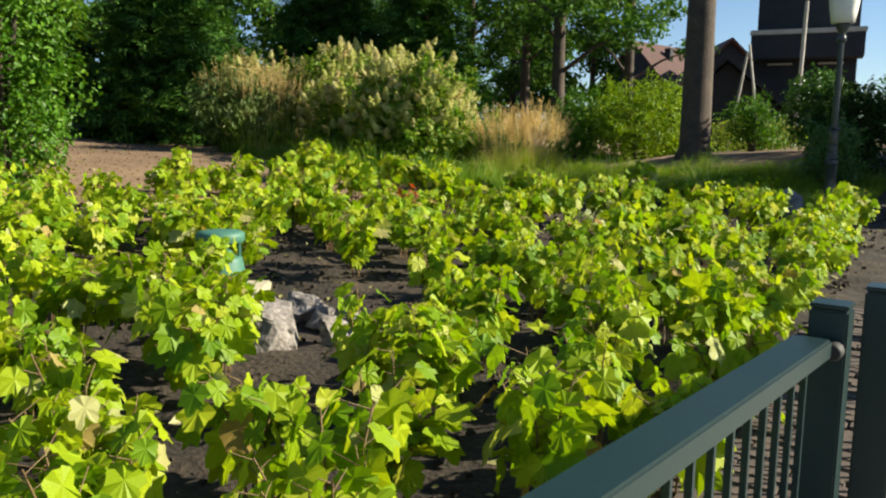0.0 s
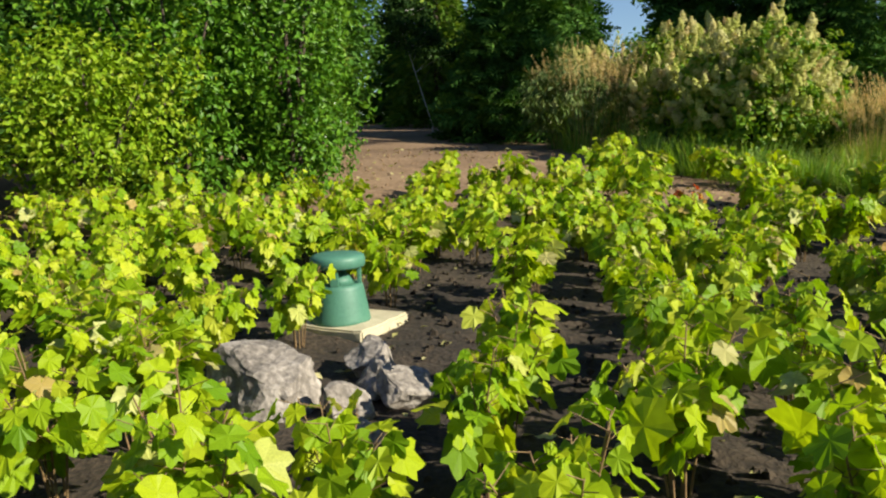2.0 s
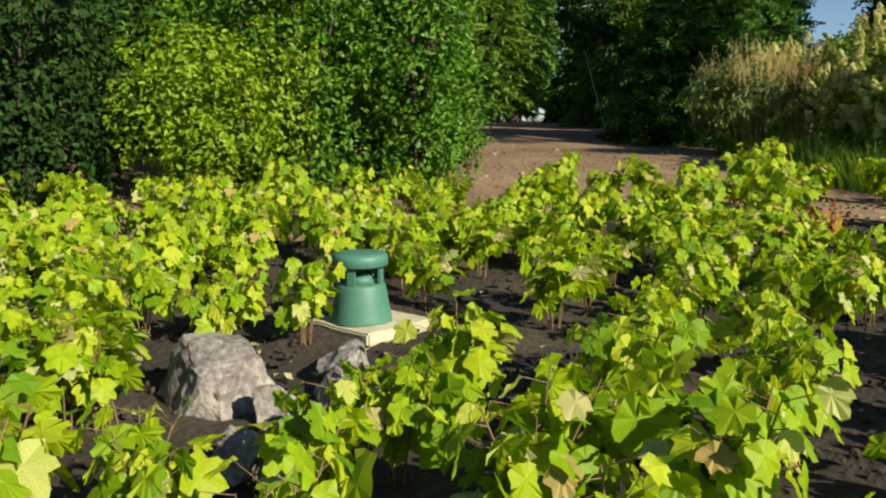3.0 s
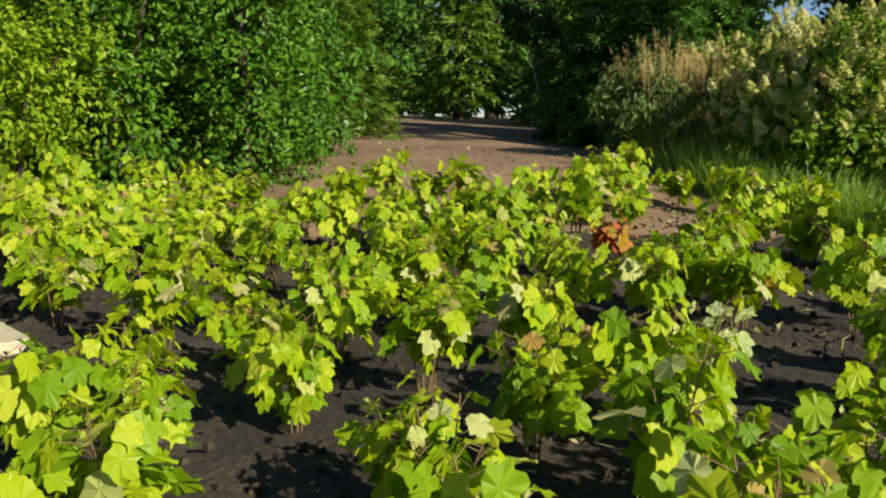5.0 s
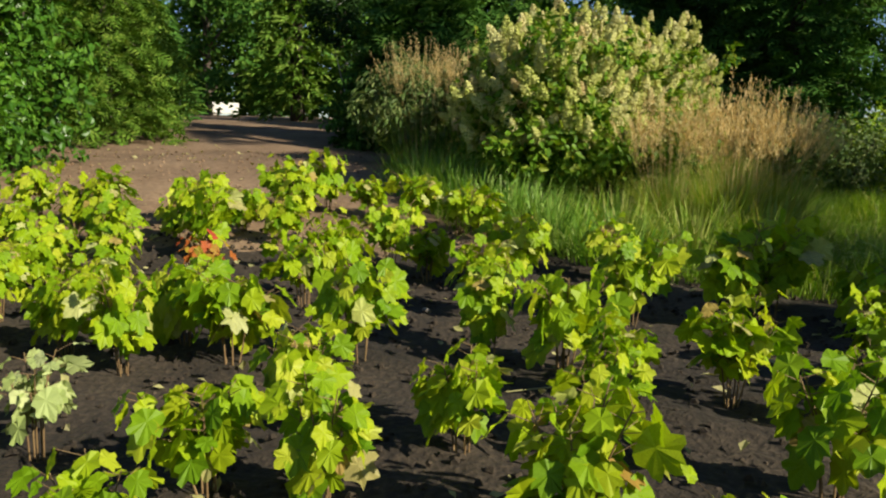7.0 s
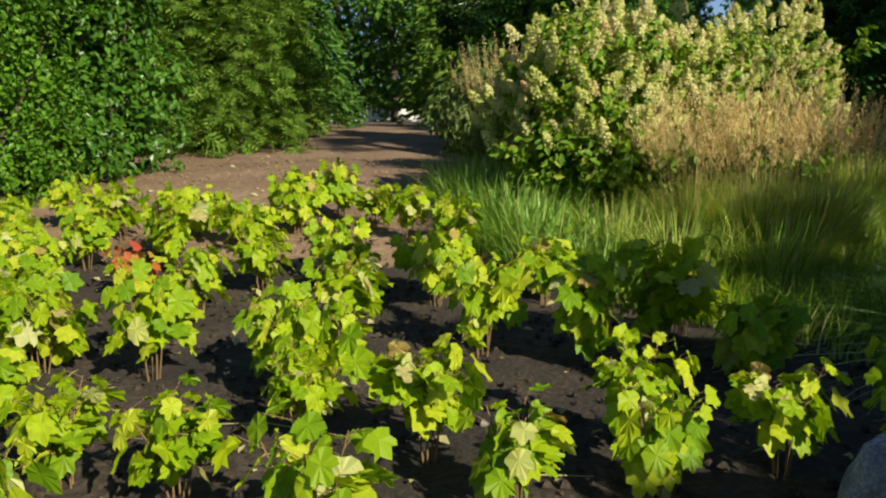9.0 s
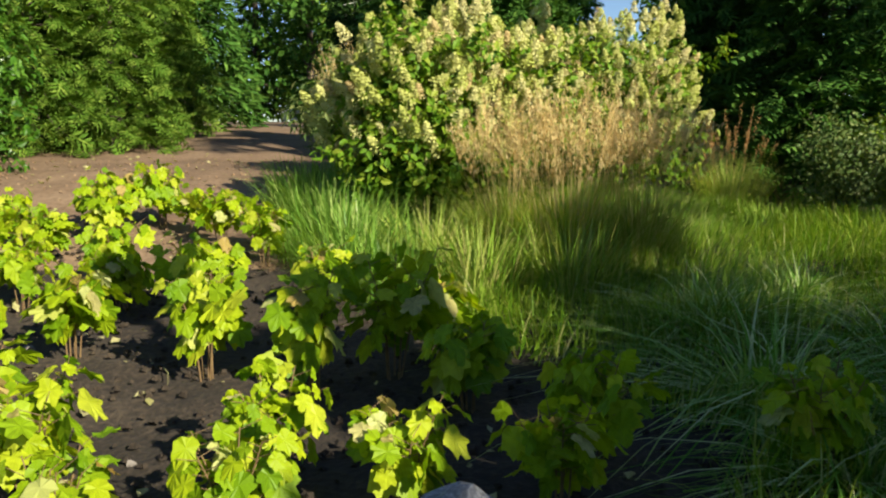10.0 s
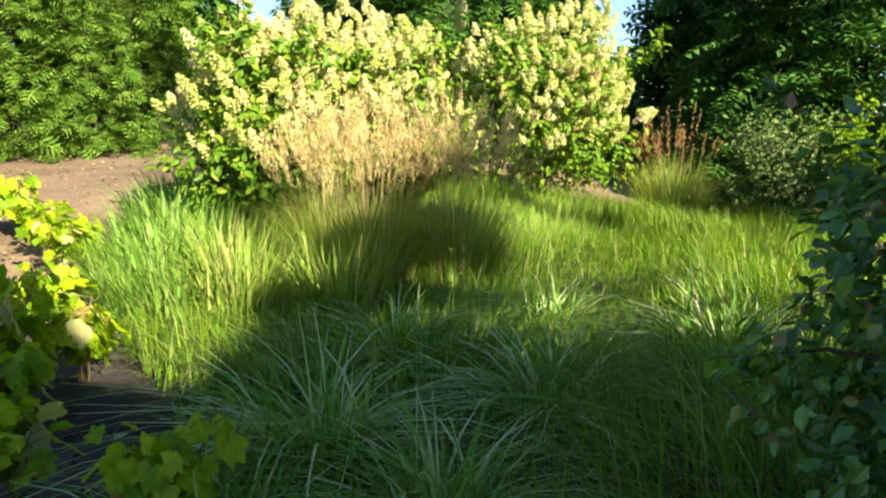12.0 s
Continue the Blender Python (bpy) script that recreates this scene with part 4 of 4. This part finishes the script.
def leafy_tree(name, x, y, h, crown_low, r, trunk_r, leaf_mat, count, leaf, label, bark=None, lumps=16, lean=(0, 0), gap=0.35):
    t = thing(name, x, y, gz(x, y) - 0.05, label, "tree", "trees round the place")
    tubes = [tube_np([(0, 0, -0.2), (0.02, 0, 0.3), (lean[0] * 0.4, lean[1] * 0.4, h * 0.4), (lean[0], lean[1], h * 0.9)], [trunk_r * 1.5, trunk_r, trunk_r * 0.8, trunk_r * 0.25], 12)]
    cs, rs = [], []
    for i in range(lumps):
        z = crown_low + (h - crown_low) * (i + 0.5) / lumps
        k = (z - crown_low) / (h - crown_low)
        q = r * (0.35 + 0.65 * rng.random()) * (1 - 0.55 * k)
        a = i * 2.4 + rng.random()
        c = np.array((q * math.cos(a) + lean[0] * k, q * math.sin(a) + lean[1] * k, z))
        s = r * (0.26 + 0.16 * rng.random())
        cs.append(c)
        rs.append((s, s, s * 0.6))
        z0 = max(crown_low * 0.75, z - q * 0.6)
        tubes.append(tube_np([(lean[0] * z0 / h, lean[1] * z0 / h, z0), (c[0] * 0.5, c[1] * 0.5, (z0 + z) / 2 + 0.2), c], [trunk_r * 0.35, trunk_r * 0.22, 0.015], 6))
    for i, (v, f) in enumerate(tubes):
        part("branch" if i else "trunk", mesh_of("trunk", v, f, bark or M_BARK, smooth=True), None, t)
    p, d = lump_points(count, cs, rs, shell=0.7)
    nrm = d + rng.normal(size=d.shape) * 0.7 + (0, 0, 0.5)
    v, f = scatter(QUAD_V, QUAD_F, p, nrm, leaf * (0.7 + 0.6 * rng.random(count)))
    tagged(part("crown", mesh_of("crown", v, f, leaf_mat), None, t), kind="stuff")
    return t


def conifer(name, x, y, h, r, leaf_mat, whorls, label, spray=0.28, dense=46, low=0.06):
    """A conifer: whorls of drooping branches, each with flat sprays of needles."""
    near = -29 < x < 0 and y > 2
    t = thing(name, x, y, gz(x, y) - 0.05, label, "conifer", "conifers round the clearing")
    tubes = [tube_np([(0, 0, -0.2), (0, 0, h * 0.5), (0, 0, h)], [0.03 * h, 0.018 * h, 0.01], 8)]
    pos, nrm, spn = [], [], []
    for i in range(whorls):
        k = (i + 0.5) / whorls
        z = h * (low + (0.97 - low) * k)
        m = 7
        for j in range(m):
            a = 2 * math.pi * (j + 0.5 * (i % 2) + 0.3 * rng.random()) / m
            ln = r * (1 - k) ** 0.8 * (0.75 + 0.4 * rng.random()) + 0.1
            tip = np.array((ln * math.cos(a), ln * math.sin(a), z - 0.28 * ln))
            mid = np.array((0.5 * ln * math.cos(a), 0.5 * ln * math.sin(a), z + 0.02 * ln))
            tubes.append(tube_np([(0, 0, z), mid, tip], [0.012 + 0.01 * (1 - k), 0.01, 0.003], 4))
            c = max(6, int(dense * ln / r))
            u = rng.random(c) ** 0.7
            p = (mid * 2)[None] * (u * (1 - u))[:, None] + tip[None] * (u ** 2)[:, None] + np.array((0, 0, z))[None] * ((1 - u) ** 2)[:, None]
            side = np.array((-math.sin(a), math.cos(a), 0))
            w = rng.normal(size=c) * 0.22 * ln * (1.1 - u)
            p = p + side[None] * w[:, None] + 0.04 * rng.normal(size=(c, 3))
            pos.append(p)
            nrm.append(np.array((0, 0, 1.0))[None] + 0.45 * rng.normal(size=(c, 3)))
            spn.append(np.array((math.cos(a), math.sin(a), -0.45))[None] + side[None] * np.sign(w)[:, None] * 0.6 + 0.25 * rng.normal(size=(c, 3)))
    v, f = tubes[0]
    part("trunk", mesh_of("trunk", v, f, M_BARK, smooth=True), None, t)
    wv, wf = join_np(tubes[1:])
    pos, nrm, spn = np.concatenate(pos), np.concatenate(nrm), np.concatenate(spn)
    if near:
        k = rng.random(len(pos)) < 0.36
        pos, nrm, spn, spray = pos[k], nrm[k], spn[k], spray * 1.5
    v, f = scatter(FEATHER_V if near else SPRAY_V, FEATHER_F if near else QUAD_F, pos, nrm, spray * (0.7 + 0.6 * rng.random(len(pos))), spn)
    v, f = join_np([(wv, wf), (v, f)])
    ids = np.concatenate([np.zeros(len(wf), int), np.ones(len(f) - len(wf), int)])
    tagged(part("foliage", mesh_of("foliage", v, f, [M_BARK, leaf_mat], ids), None, t), kind="stuff")
    return t


C = "tall dark conifer with drooping branches"
conifer("conifer", -21.2, 6.6, 5.5, 1.5, M_SPRUCE, 16, "young light green conifer at the edge of the clearing", 0.30, 72)
conifer("conifer", -20.6, 4.9, 6.5, 1.8, M_SPRUCE, 17, "young light green conifer at the edge of the clearing", 0.32, 72)
conifer("conifer", -25.0, 6.0, 9, 2.3, M_SPRUCE, 18, C, 0.39, 72)
conifer("conifer", -23.5, 3.0, 11, 2.8, M_CONIFER, 30, C, 0.45, 66)
conifer("conifer", -37, 12.4, 12, 2.3, M_SOFT, 21, "tall soft green conifer standing beyond the clearing", 0.48, 72)
conifer("conifer", -28, 4.6, 12, 3.0, M_SPRUCE, 18, C, 0.45, 72)
conifer("conifer", -20.5, 14.3, 6, 2.2, M_CONIFER, 32, C, 0.45, 66)
conifer("conifer", -23.5, 17.5, 7.5, 2.6, M_CONIFER, 30, C, 0.45, 66)
conifer("conifer", -21.5, 22.5, 9.5, 2.8, M_CONIFER, 34, C, 0.47, 77)
conifer("conifer", -17.5, 23.0, 9, 2.6, M_CONIFER, 30, C, 0.45, 66)
conifer("conifer", -36, 18, 8, 3.0, M_CONIFER, 30, C, 0.62, 55)
conifer("conifer", -66, 3.0, 15, 3.8, M_CONIFER, 20, C, 0.8, 46)
conifer("conifer", -67, 10.3, 15, 3.8, M_CONIFER, 20, C, 0.8, 46)
conifer("conifer", -64, 7.0, 14, 3.2, M_SPRUCE, 18, C, 0.56, 60)
conifer("conifer", -63, 13, 13, 3.2, M_CONIFER, 30, C, 0.6, 55)
conifer("conifer", -33.5, 17.6, 7.5, 2.6, M_CONIFER, 30, C, 0.5, 60)
conifer("conifer", -29.0, 15.6, 7, 2.3, M_SPRUCE, 17, C, 0.41, 66)
conifer("conifer", -45, 15.5, 15, 3.6, M_CONIFER, 24, C, 0.72, 46)
conifer("conifer", -34, 5.2, 12, 3.0, M_CONIFER, 30, C, 0.5, 60)
conifer("conifer", -38, 2, 14, 3.6, M_CONIFER, 22, C, 0.75, 45)
conifer("conifer", -18, -0.5, 11, 3.0, M_CONIFER, 30, C, 0.45, 66)
conifer("conifer", -16, -4.5, 10, 3.0, M_CONIFER, 22, C, 0.55, 50)
conifer("conifer", -20.5, 1.5, 10, 2.6, M_DARK, 30, C, 0.45, 66)
leafy_tree("birch", -23.5, 12.9, 4.6, 2.4, 1.2, 0.018, M_DARK, 4000, 0.13, "slim leaning white-barked birch at the back of the clearing", M_BIRCH, lean=(-0.9, -0.8))
TL = "tall tree with a bare trunk and loose dark crown"
leafy_tree("tree", -17.9, 26.5, 13, 4.2, 3.4, 0.24, M_TREE, 6000, 0.22, TL)
leafy_tree("tree", -14.0, 26.5, 13, 4.6, 3.2, 0.28, M_TREE, 6000, 0.22, TL)
leafy_tree("tree", -18.0, 31.0, 14, 4.8, 3.6, 0.22, M_TREE, 6000, 0.24, TL)
leafy_tree("tree", -14.0, 33.0, 14, 4.8, 3.4, 0.24, M_TREE, 6000, 0.24, TL)
for x, y, h in ((-27.0, 33.0, 11), (-22.5, 37.5, 10.5), (-19.0, 40.0, 9.5)):
    leafy_tree("tree", x, y, h, 2.0, 2.9, 0.2, M_TREE, 4000, 0.3, TL)
leafy_tree("tree", -7.1, 21.2, 16, 9.5, 2.6, 0.40, M_DARK, 5000, 0.2, "old pine with a thick dark trunk in sandy earth")
# unseen shrub row and trees, added behind the path to shade the lamp's foot
for y, h, r in ((16.2, 3.5, 0.5), (17.2, 4.3, 0.5), (18.1, 4.7, 0.55), (20.0, 6.0, 0.55), (20.9, 6.6, 0.6), (21.6, 7.2, 0.6), (22.4, 6.1, 0.8), (24.2, 5.6, 1.1), (26.0, 5.6, 1.1), (27.8, 5.6, 1.1), (29.6, 5.6, 1.1)):
    shrub("tall_shrub", 2.2, y, h, r, M_LAUREL, 0.28, 4200, "tall dark evergreen shrub, unseen, added behind the path to cast shade", group="shrubs behind the path", low=0.1, lumps=20, unit=(QUAD_V, QUAD_F))
leafy_tree("tree", 2.2, 19.1, 5.9, 4.6, 0.6, 0.05, M_TREE, 3500, 0.26, "slim young tree, unseen, added between the shrubs behind the path to shape the shade")
leafy_tree("tree", 2.2, 22.3, 9.8, 6.2, 0.95, 0.16, M_TREE, 8000, 0.30, "young leaning tree with a dense narrow crown, unseen, added behind the path to cast shade", lean=(0, 3.4))

# ---- beyond the trees: timber houses, poles, low hedge ----


def gable_house(name, x, y, w, d, h, roof_h, wall_mat, roof_mat, label, rz=0.0, windows=2):
    t = thing(name, x, y, gz(x, y) - 0.1, label, "house", "houses beyond the trees", rz=rz)
    part("wall", box_bm(w, d, h, (0, 0, 0), 0.02), wall_mat, t)
    roof = bmesh.new()
    o = 0.5
    prof = [(-w / 2 - o, h - 0.25), (0, h + roof_h), (w / 2 + o, h - 0.25), (w / 2 + o, h - 0.05), (0, h + roof_h + 0.25), (-w / 2 - o, h - 0.05)]
    a = [roof.verts.new((p, -d / 2 - o, z)) for p, z in prof]
    b = [roof.verts.new((p, d / 2 + o, z)) for p, z in prof]
    roof.faces.new(a)
    roof.faces.new(b[::-1])
    for i in range(6):
        roof.faces.new((a[i], b[i], b[(i + 1) % 6], a[(i + 1) % 6]))
    bmesh.ops.recalc_face_normals(roof, faces=roof.faces[:])
    part("roof", roof, roof_mat, t)
    for s in (-1, 1):
        gable = bmesh.new()
        q = [gable.verts.new(c) for c in ((-w / 2, s * d / 2 * 0.98, h - 0.02), (w / 2, s * d / 2 * 0.98, h - 0.02), (0, s * d / 2 * 0.98, h + roof_h - 0.1))]
        gable.faces.new(q)
        part("gable", gable, wall_mat, t)
    for i in range(windows):
        win = part("window", box_bm(0.9, 0.08, 1.1, ((i + 0.5) * w / windows - w / 2, -d / 2 - 0.02, h * 0.45), 0.01), M_BLACK, t, "dark window")
        part("sill", box_bm(1.1, 0.16, 0.08, ((i + 0.5) * w / windows - w / 2, -d / 2 - 0.06, h * 0.45 - 0.08), 0.01), M_PALE, win)
    part("chimney", box_bm(0.6, 0.6, 1.4, (w * 0.18, 0, h + roof_h * 0.6), 0.02), wall_mat, t)
    return t


gable_house("timber_house", -12.0, 41.5, 5.6, 7.0, 2.2, 2.6, M_TIMBER, M_TIMBER, "dark timber house with a steep low roof", rz=12)
tower = gable_house("timber_house", -9.2, 44.0, 4.4, 6.0, 9.5, 2.6, M_TIMBER, M_TIMBER, "tall dark timber building with a balcony", rz=12, windows=2)
part("balcony", box_bm(4.8, 1.2, 1.1, (0, -3.6, 4.4), 0.03), M_TIMBER, tower)
part("ledge", box_bm(4.9, 1.3, 0.22, (0, -3.6, 5.5), 0.03), M_PALE, tower, "pale weathered ledge")
gable_house("small_house", -21.5, 70, 8, 8, 4.5, 4.0, M_TIMBER, M_ROOF, "distant house with a red-brown tiled roof", rz=30)
gable_house("small_house", -28.5, 74, 7, 8, 4.5, 4.0, M_TIMBER, M_ROOF, "distant house with a dark tiled roof", rz=-10)


def pole(x, y, top, label, thick=0.05):
    t = thing("pole", x, y, gz(x, y), label, "pole", "poles by the house")
    v, f = tube_np([(0, 0, -0.1), (top[0] * 0.5, top[1] * 0.5, top[2] * 0.5), top], [thick, thick, thick * 0.9], 8)
    part("shaft", mesh_of("shaft", v, f, M_PALE, smooth=True), None, t)


pole(-8.0, 31.5, (-0.6, 0, 3.9), "pale leaning wooden pole of a frame")
pole(-9.2, 31.5, (0.55, 0, 3.9), "pale leaning wooden pole of a frame")
pole(-7.1, 33.0, (0.1, 0, 5.5), "pale upright pole by the timber house", 0.08)
shrub("low_hedge", -7.2, 27.8, 1.0, 1.1, M_FEATHER, 0.10, 3000, "low yellowish hedge along the sandy ground", squash=(2.4, 0.6), low=0.3)
shrub("low_hedge", -11.0, 29.5, 1.2, 1.2, M_HEDGE_Y, 0.11, 3000, "low yellowish hedge along the sandy ground", squash=(2.4, 0.7), low=0.3)
shrub("shrub", -2.2, 22.0, 2.3, 1.4, M_HEDGE, 0.10, 5500, "loose green shrub at the side of the path", low=0.2)
shrub("shrub", -2.95, 18.95, 2.1, 1.05, M_DARK, 0.09, 6000, "broad dark shrub beside the path", low=0.12)
shrub("shrub", -4.2, 22.8, 2.0, 1.3, M_LAUREL, 0.11, 5000, "dark shrub at the side of the path", low=0.2)
for i, (x, y, h) in enumerate(((-2.5, 62, 7), (3, 66, 8), (-35, 62, 9), (-44, 55, 10), (-52, 48, 11), (-58, 36, 12), (-60, 22, 12), (-58, 8, 12), (-52, -8, 12), (-40, -14, 12), (-28, -14, 11))):
    leafy_tree("far_tree", x, y, h, h * 0.12, h * 0.5, 0.3, M_TREE, 4200, 0.55, "distant broad dark green tree", lumps=18)

# a low white barrier at the back of the clearing
def barrier(x, y):
    t = thing("barrier", x, y, gz(x, y), "low white painted barrier beyond the clearing", "barrier", "white barriers", rz=86)
    part("panel", box_bm(1.9, 0.12, 0.75, (0, 0, 0.12), 0.02), M_WHITE, t)
    for dx in (-0.7, 0.7):
        part("foot", box_bm(0.2, 0.4, 0.14, (dx, 0, -0.02), 0.01), M_PALE, t)


barrier(-58.0, 6.9)
barrier(-58.1, 9.1)

# ---- paving, bricks and litter ----
v, f = [], []
for j, y in enumerate(np.arange(-14, 40.1, 0.5)):
    left = float(np.interp(y, [5, 16, 24], [-0.50, -1.75, -1.9]))
    for x in (left, left + 4.0):
        v.append((x, y, gz(x, y) + 0.012))
for j in range(len(v) // 2 - 1):
    f.append((2 * j, 2 * j + 1, 2 * j + 3, 2 * j + 2))
tagged(new("pavement", mesh_of("pavement", np.array(v), np.array(f), M_PAVE)), "pale grey concrete path beside the bed", "path", kind="structure")

strip = tagged(new("edging_strip"), "weathered brick edging between the railing and the bed", "edging", kind="structure")
brick_me = bpy.data.meshes.new("brick")
bm = box_bm(0.195, 0.095, 0.06, (0, 0, -0.03), 0.006)
bm.to_mesh(brick_me)
bm.free()
brick_me.materials.append(M_BRICK)
for j in range(72):
    for i in range(4):
        y = -0.3 + j * 0.103
        x = -1.20 + i * 0.203 + (0.10 if j % 2 else 0.0)
        if x > -0.55:
            continue
        ob = new("brick", brick_me)
        ob.parent = strip
        ob.matrix_basis = pose(x, y, gz(x, y) + 0.008 + 0.005 * rng.normal(), 1.5 * rng.normal(), 1.5 * rng.normal(), 1.5 * rng.normal())


def litter(name, n, box, size, material, label, category, test=None, unit=(QUAD_V, QUAD_F), flat=3.0):
    x = box[0] + (box[1] - box[0]) * rng.random(n)
    y = box[2] + (box[3] - box[2]) * rng.random(n)
    p = np.stack([x, y, ground_z(x, y) + 0.02], 1)
    nrm = rng.normal(size=(n, 3)) + (0, 0, flat)
    v, f = scatter(unit[0], unit[1], p, nrm, size * (0.5 + rng.random(n)))
    tagged(new(name, mesh_of(name, v, f, material)), label, category, kind="stuff")


CLOD_V = [(-0.5, -0.4, -0.2), (0.5, -0.5, -0.2), (0.45, 0.5, -0.2), (-0.5, 0.45, -0.2), (-0.2, -0.25, 0.35), (0.3, -0.2, 0.28), (0.22, 0.28, 0.4), (-0.28, 0.22, 0.3)]
CLOD_F = [(4, 5, 6, 7), (0, 1, 5, 4), (1, 2, 6, 5), (2, 3, 7, 6), (3, 0, 4, 7)]
litter("fallen_leaves", 900, (-10, -1.3, -1, 14.5), 0.07, M_STRAW, "dry pale fallen leaves and stalks on the soil", "leaf litter")
litter("fallen_leaves", 320, (-20, -9.0, 5, 12.0), 0.09, M_STRAW, "dry pale fallen leaves on the bare clearing", "leaf litter")
litter("soil_clods", 5000, (-9.5, -1.3, -1, 15), 0.035, M_SOIL, "small dark clods of loose soil", "soil", unit=(CLOD_V, CLOD_F))
litter("soil_clods", 500, (-19, -9.0, 5, 12.5), 0.035, M_SAND, "small brown clods on the bare clearing", "soil", unit=(CLOD_V, CLOD_F))

for i, (x, y, q) in enumerate(((-3.62, 8.3, 0.05), (-3.3, 8.75, 0.035), (-2.9, 9.4, 0.045), (-5.1, 11.2, 0.04), (-4.3, 12.2, 0.035), (-6.3, 10.9, 0.05))):
    rock("pebble", x, y, q, q * 0.8, q * 0.7, 40 + i, M_STONE, "small pale pebble on the dark soil", 0.2, "pebbles in the bed", 60 * i)


def fallen_stalk(x, y, length, turn):
    ob = new("fallen_stalk", mesh_of("fallen_stalk", *tube_np([(-length / 2, 0, 0.012), (0, 0.03 * length, 0.03), (length / 2, -0.02 * length, 0.015)], [0.004, 0.004, 0.002], 5), M_STRAW, smooth=True))
    ob.matrix_basis = pose(x, y, gz(x, y) + 0.01, 0, 0, turn)
    tagged(ob, "dry pale broken stalk lying on the soil", "stalk", "fallen stalks")


for x, y, length, turn in ((-4.3, 11.1, 0.5, 80), (-3.4, 7.9, 0.35, 30), (-4.9, 9.9, 0.4, 140), (-3.6, 12.4, 0.45, 100), (-5.6, 12.0, 0.4, 20), (-2.4, 5.9, 0.45, 60)):
    fallen_stalk(x, y, length, turn)
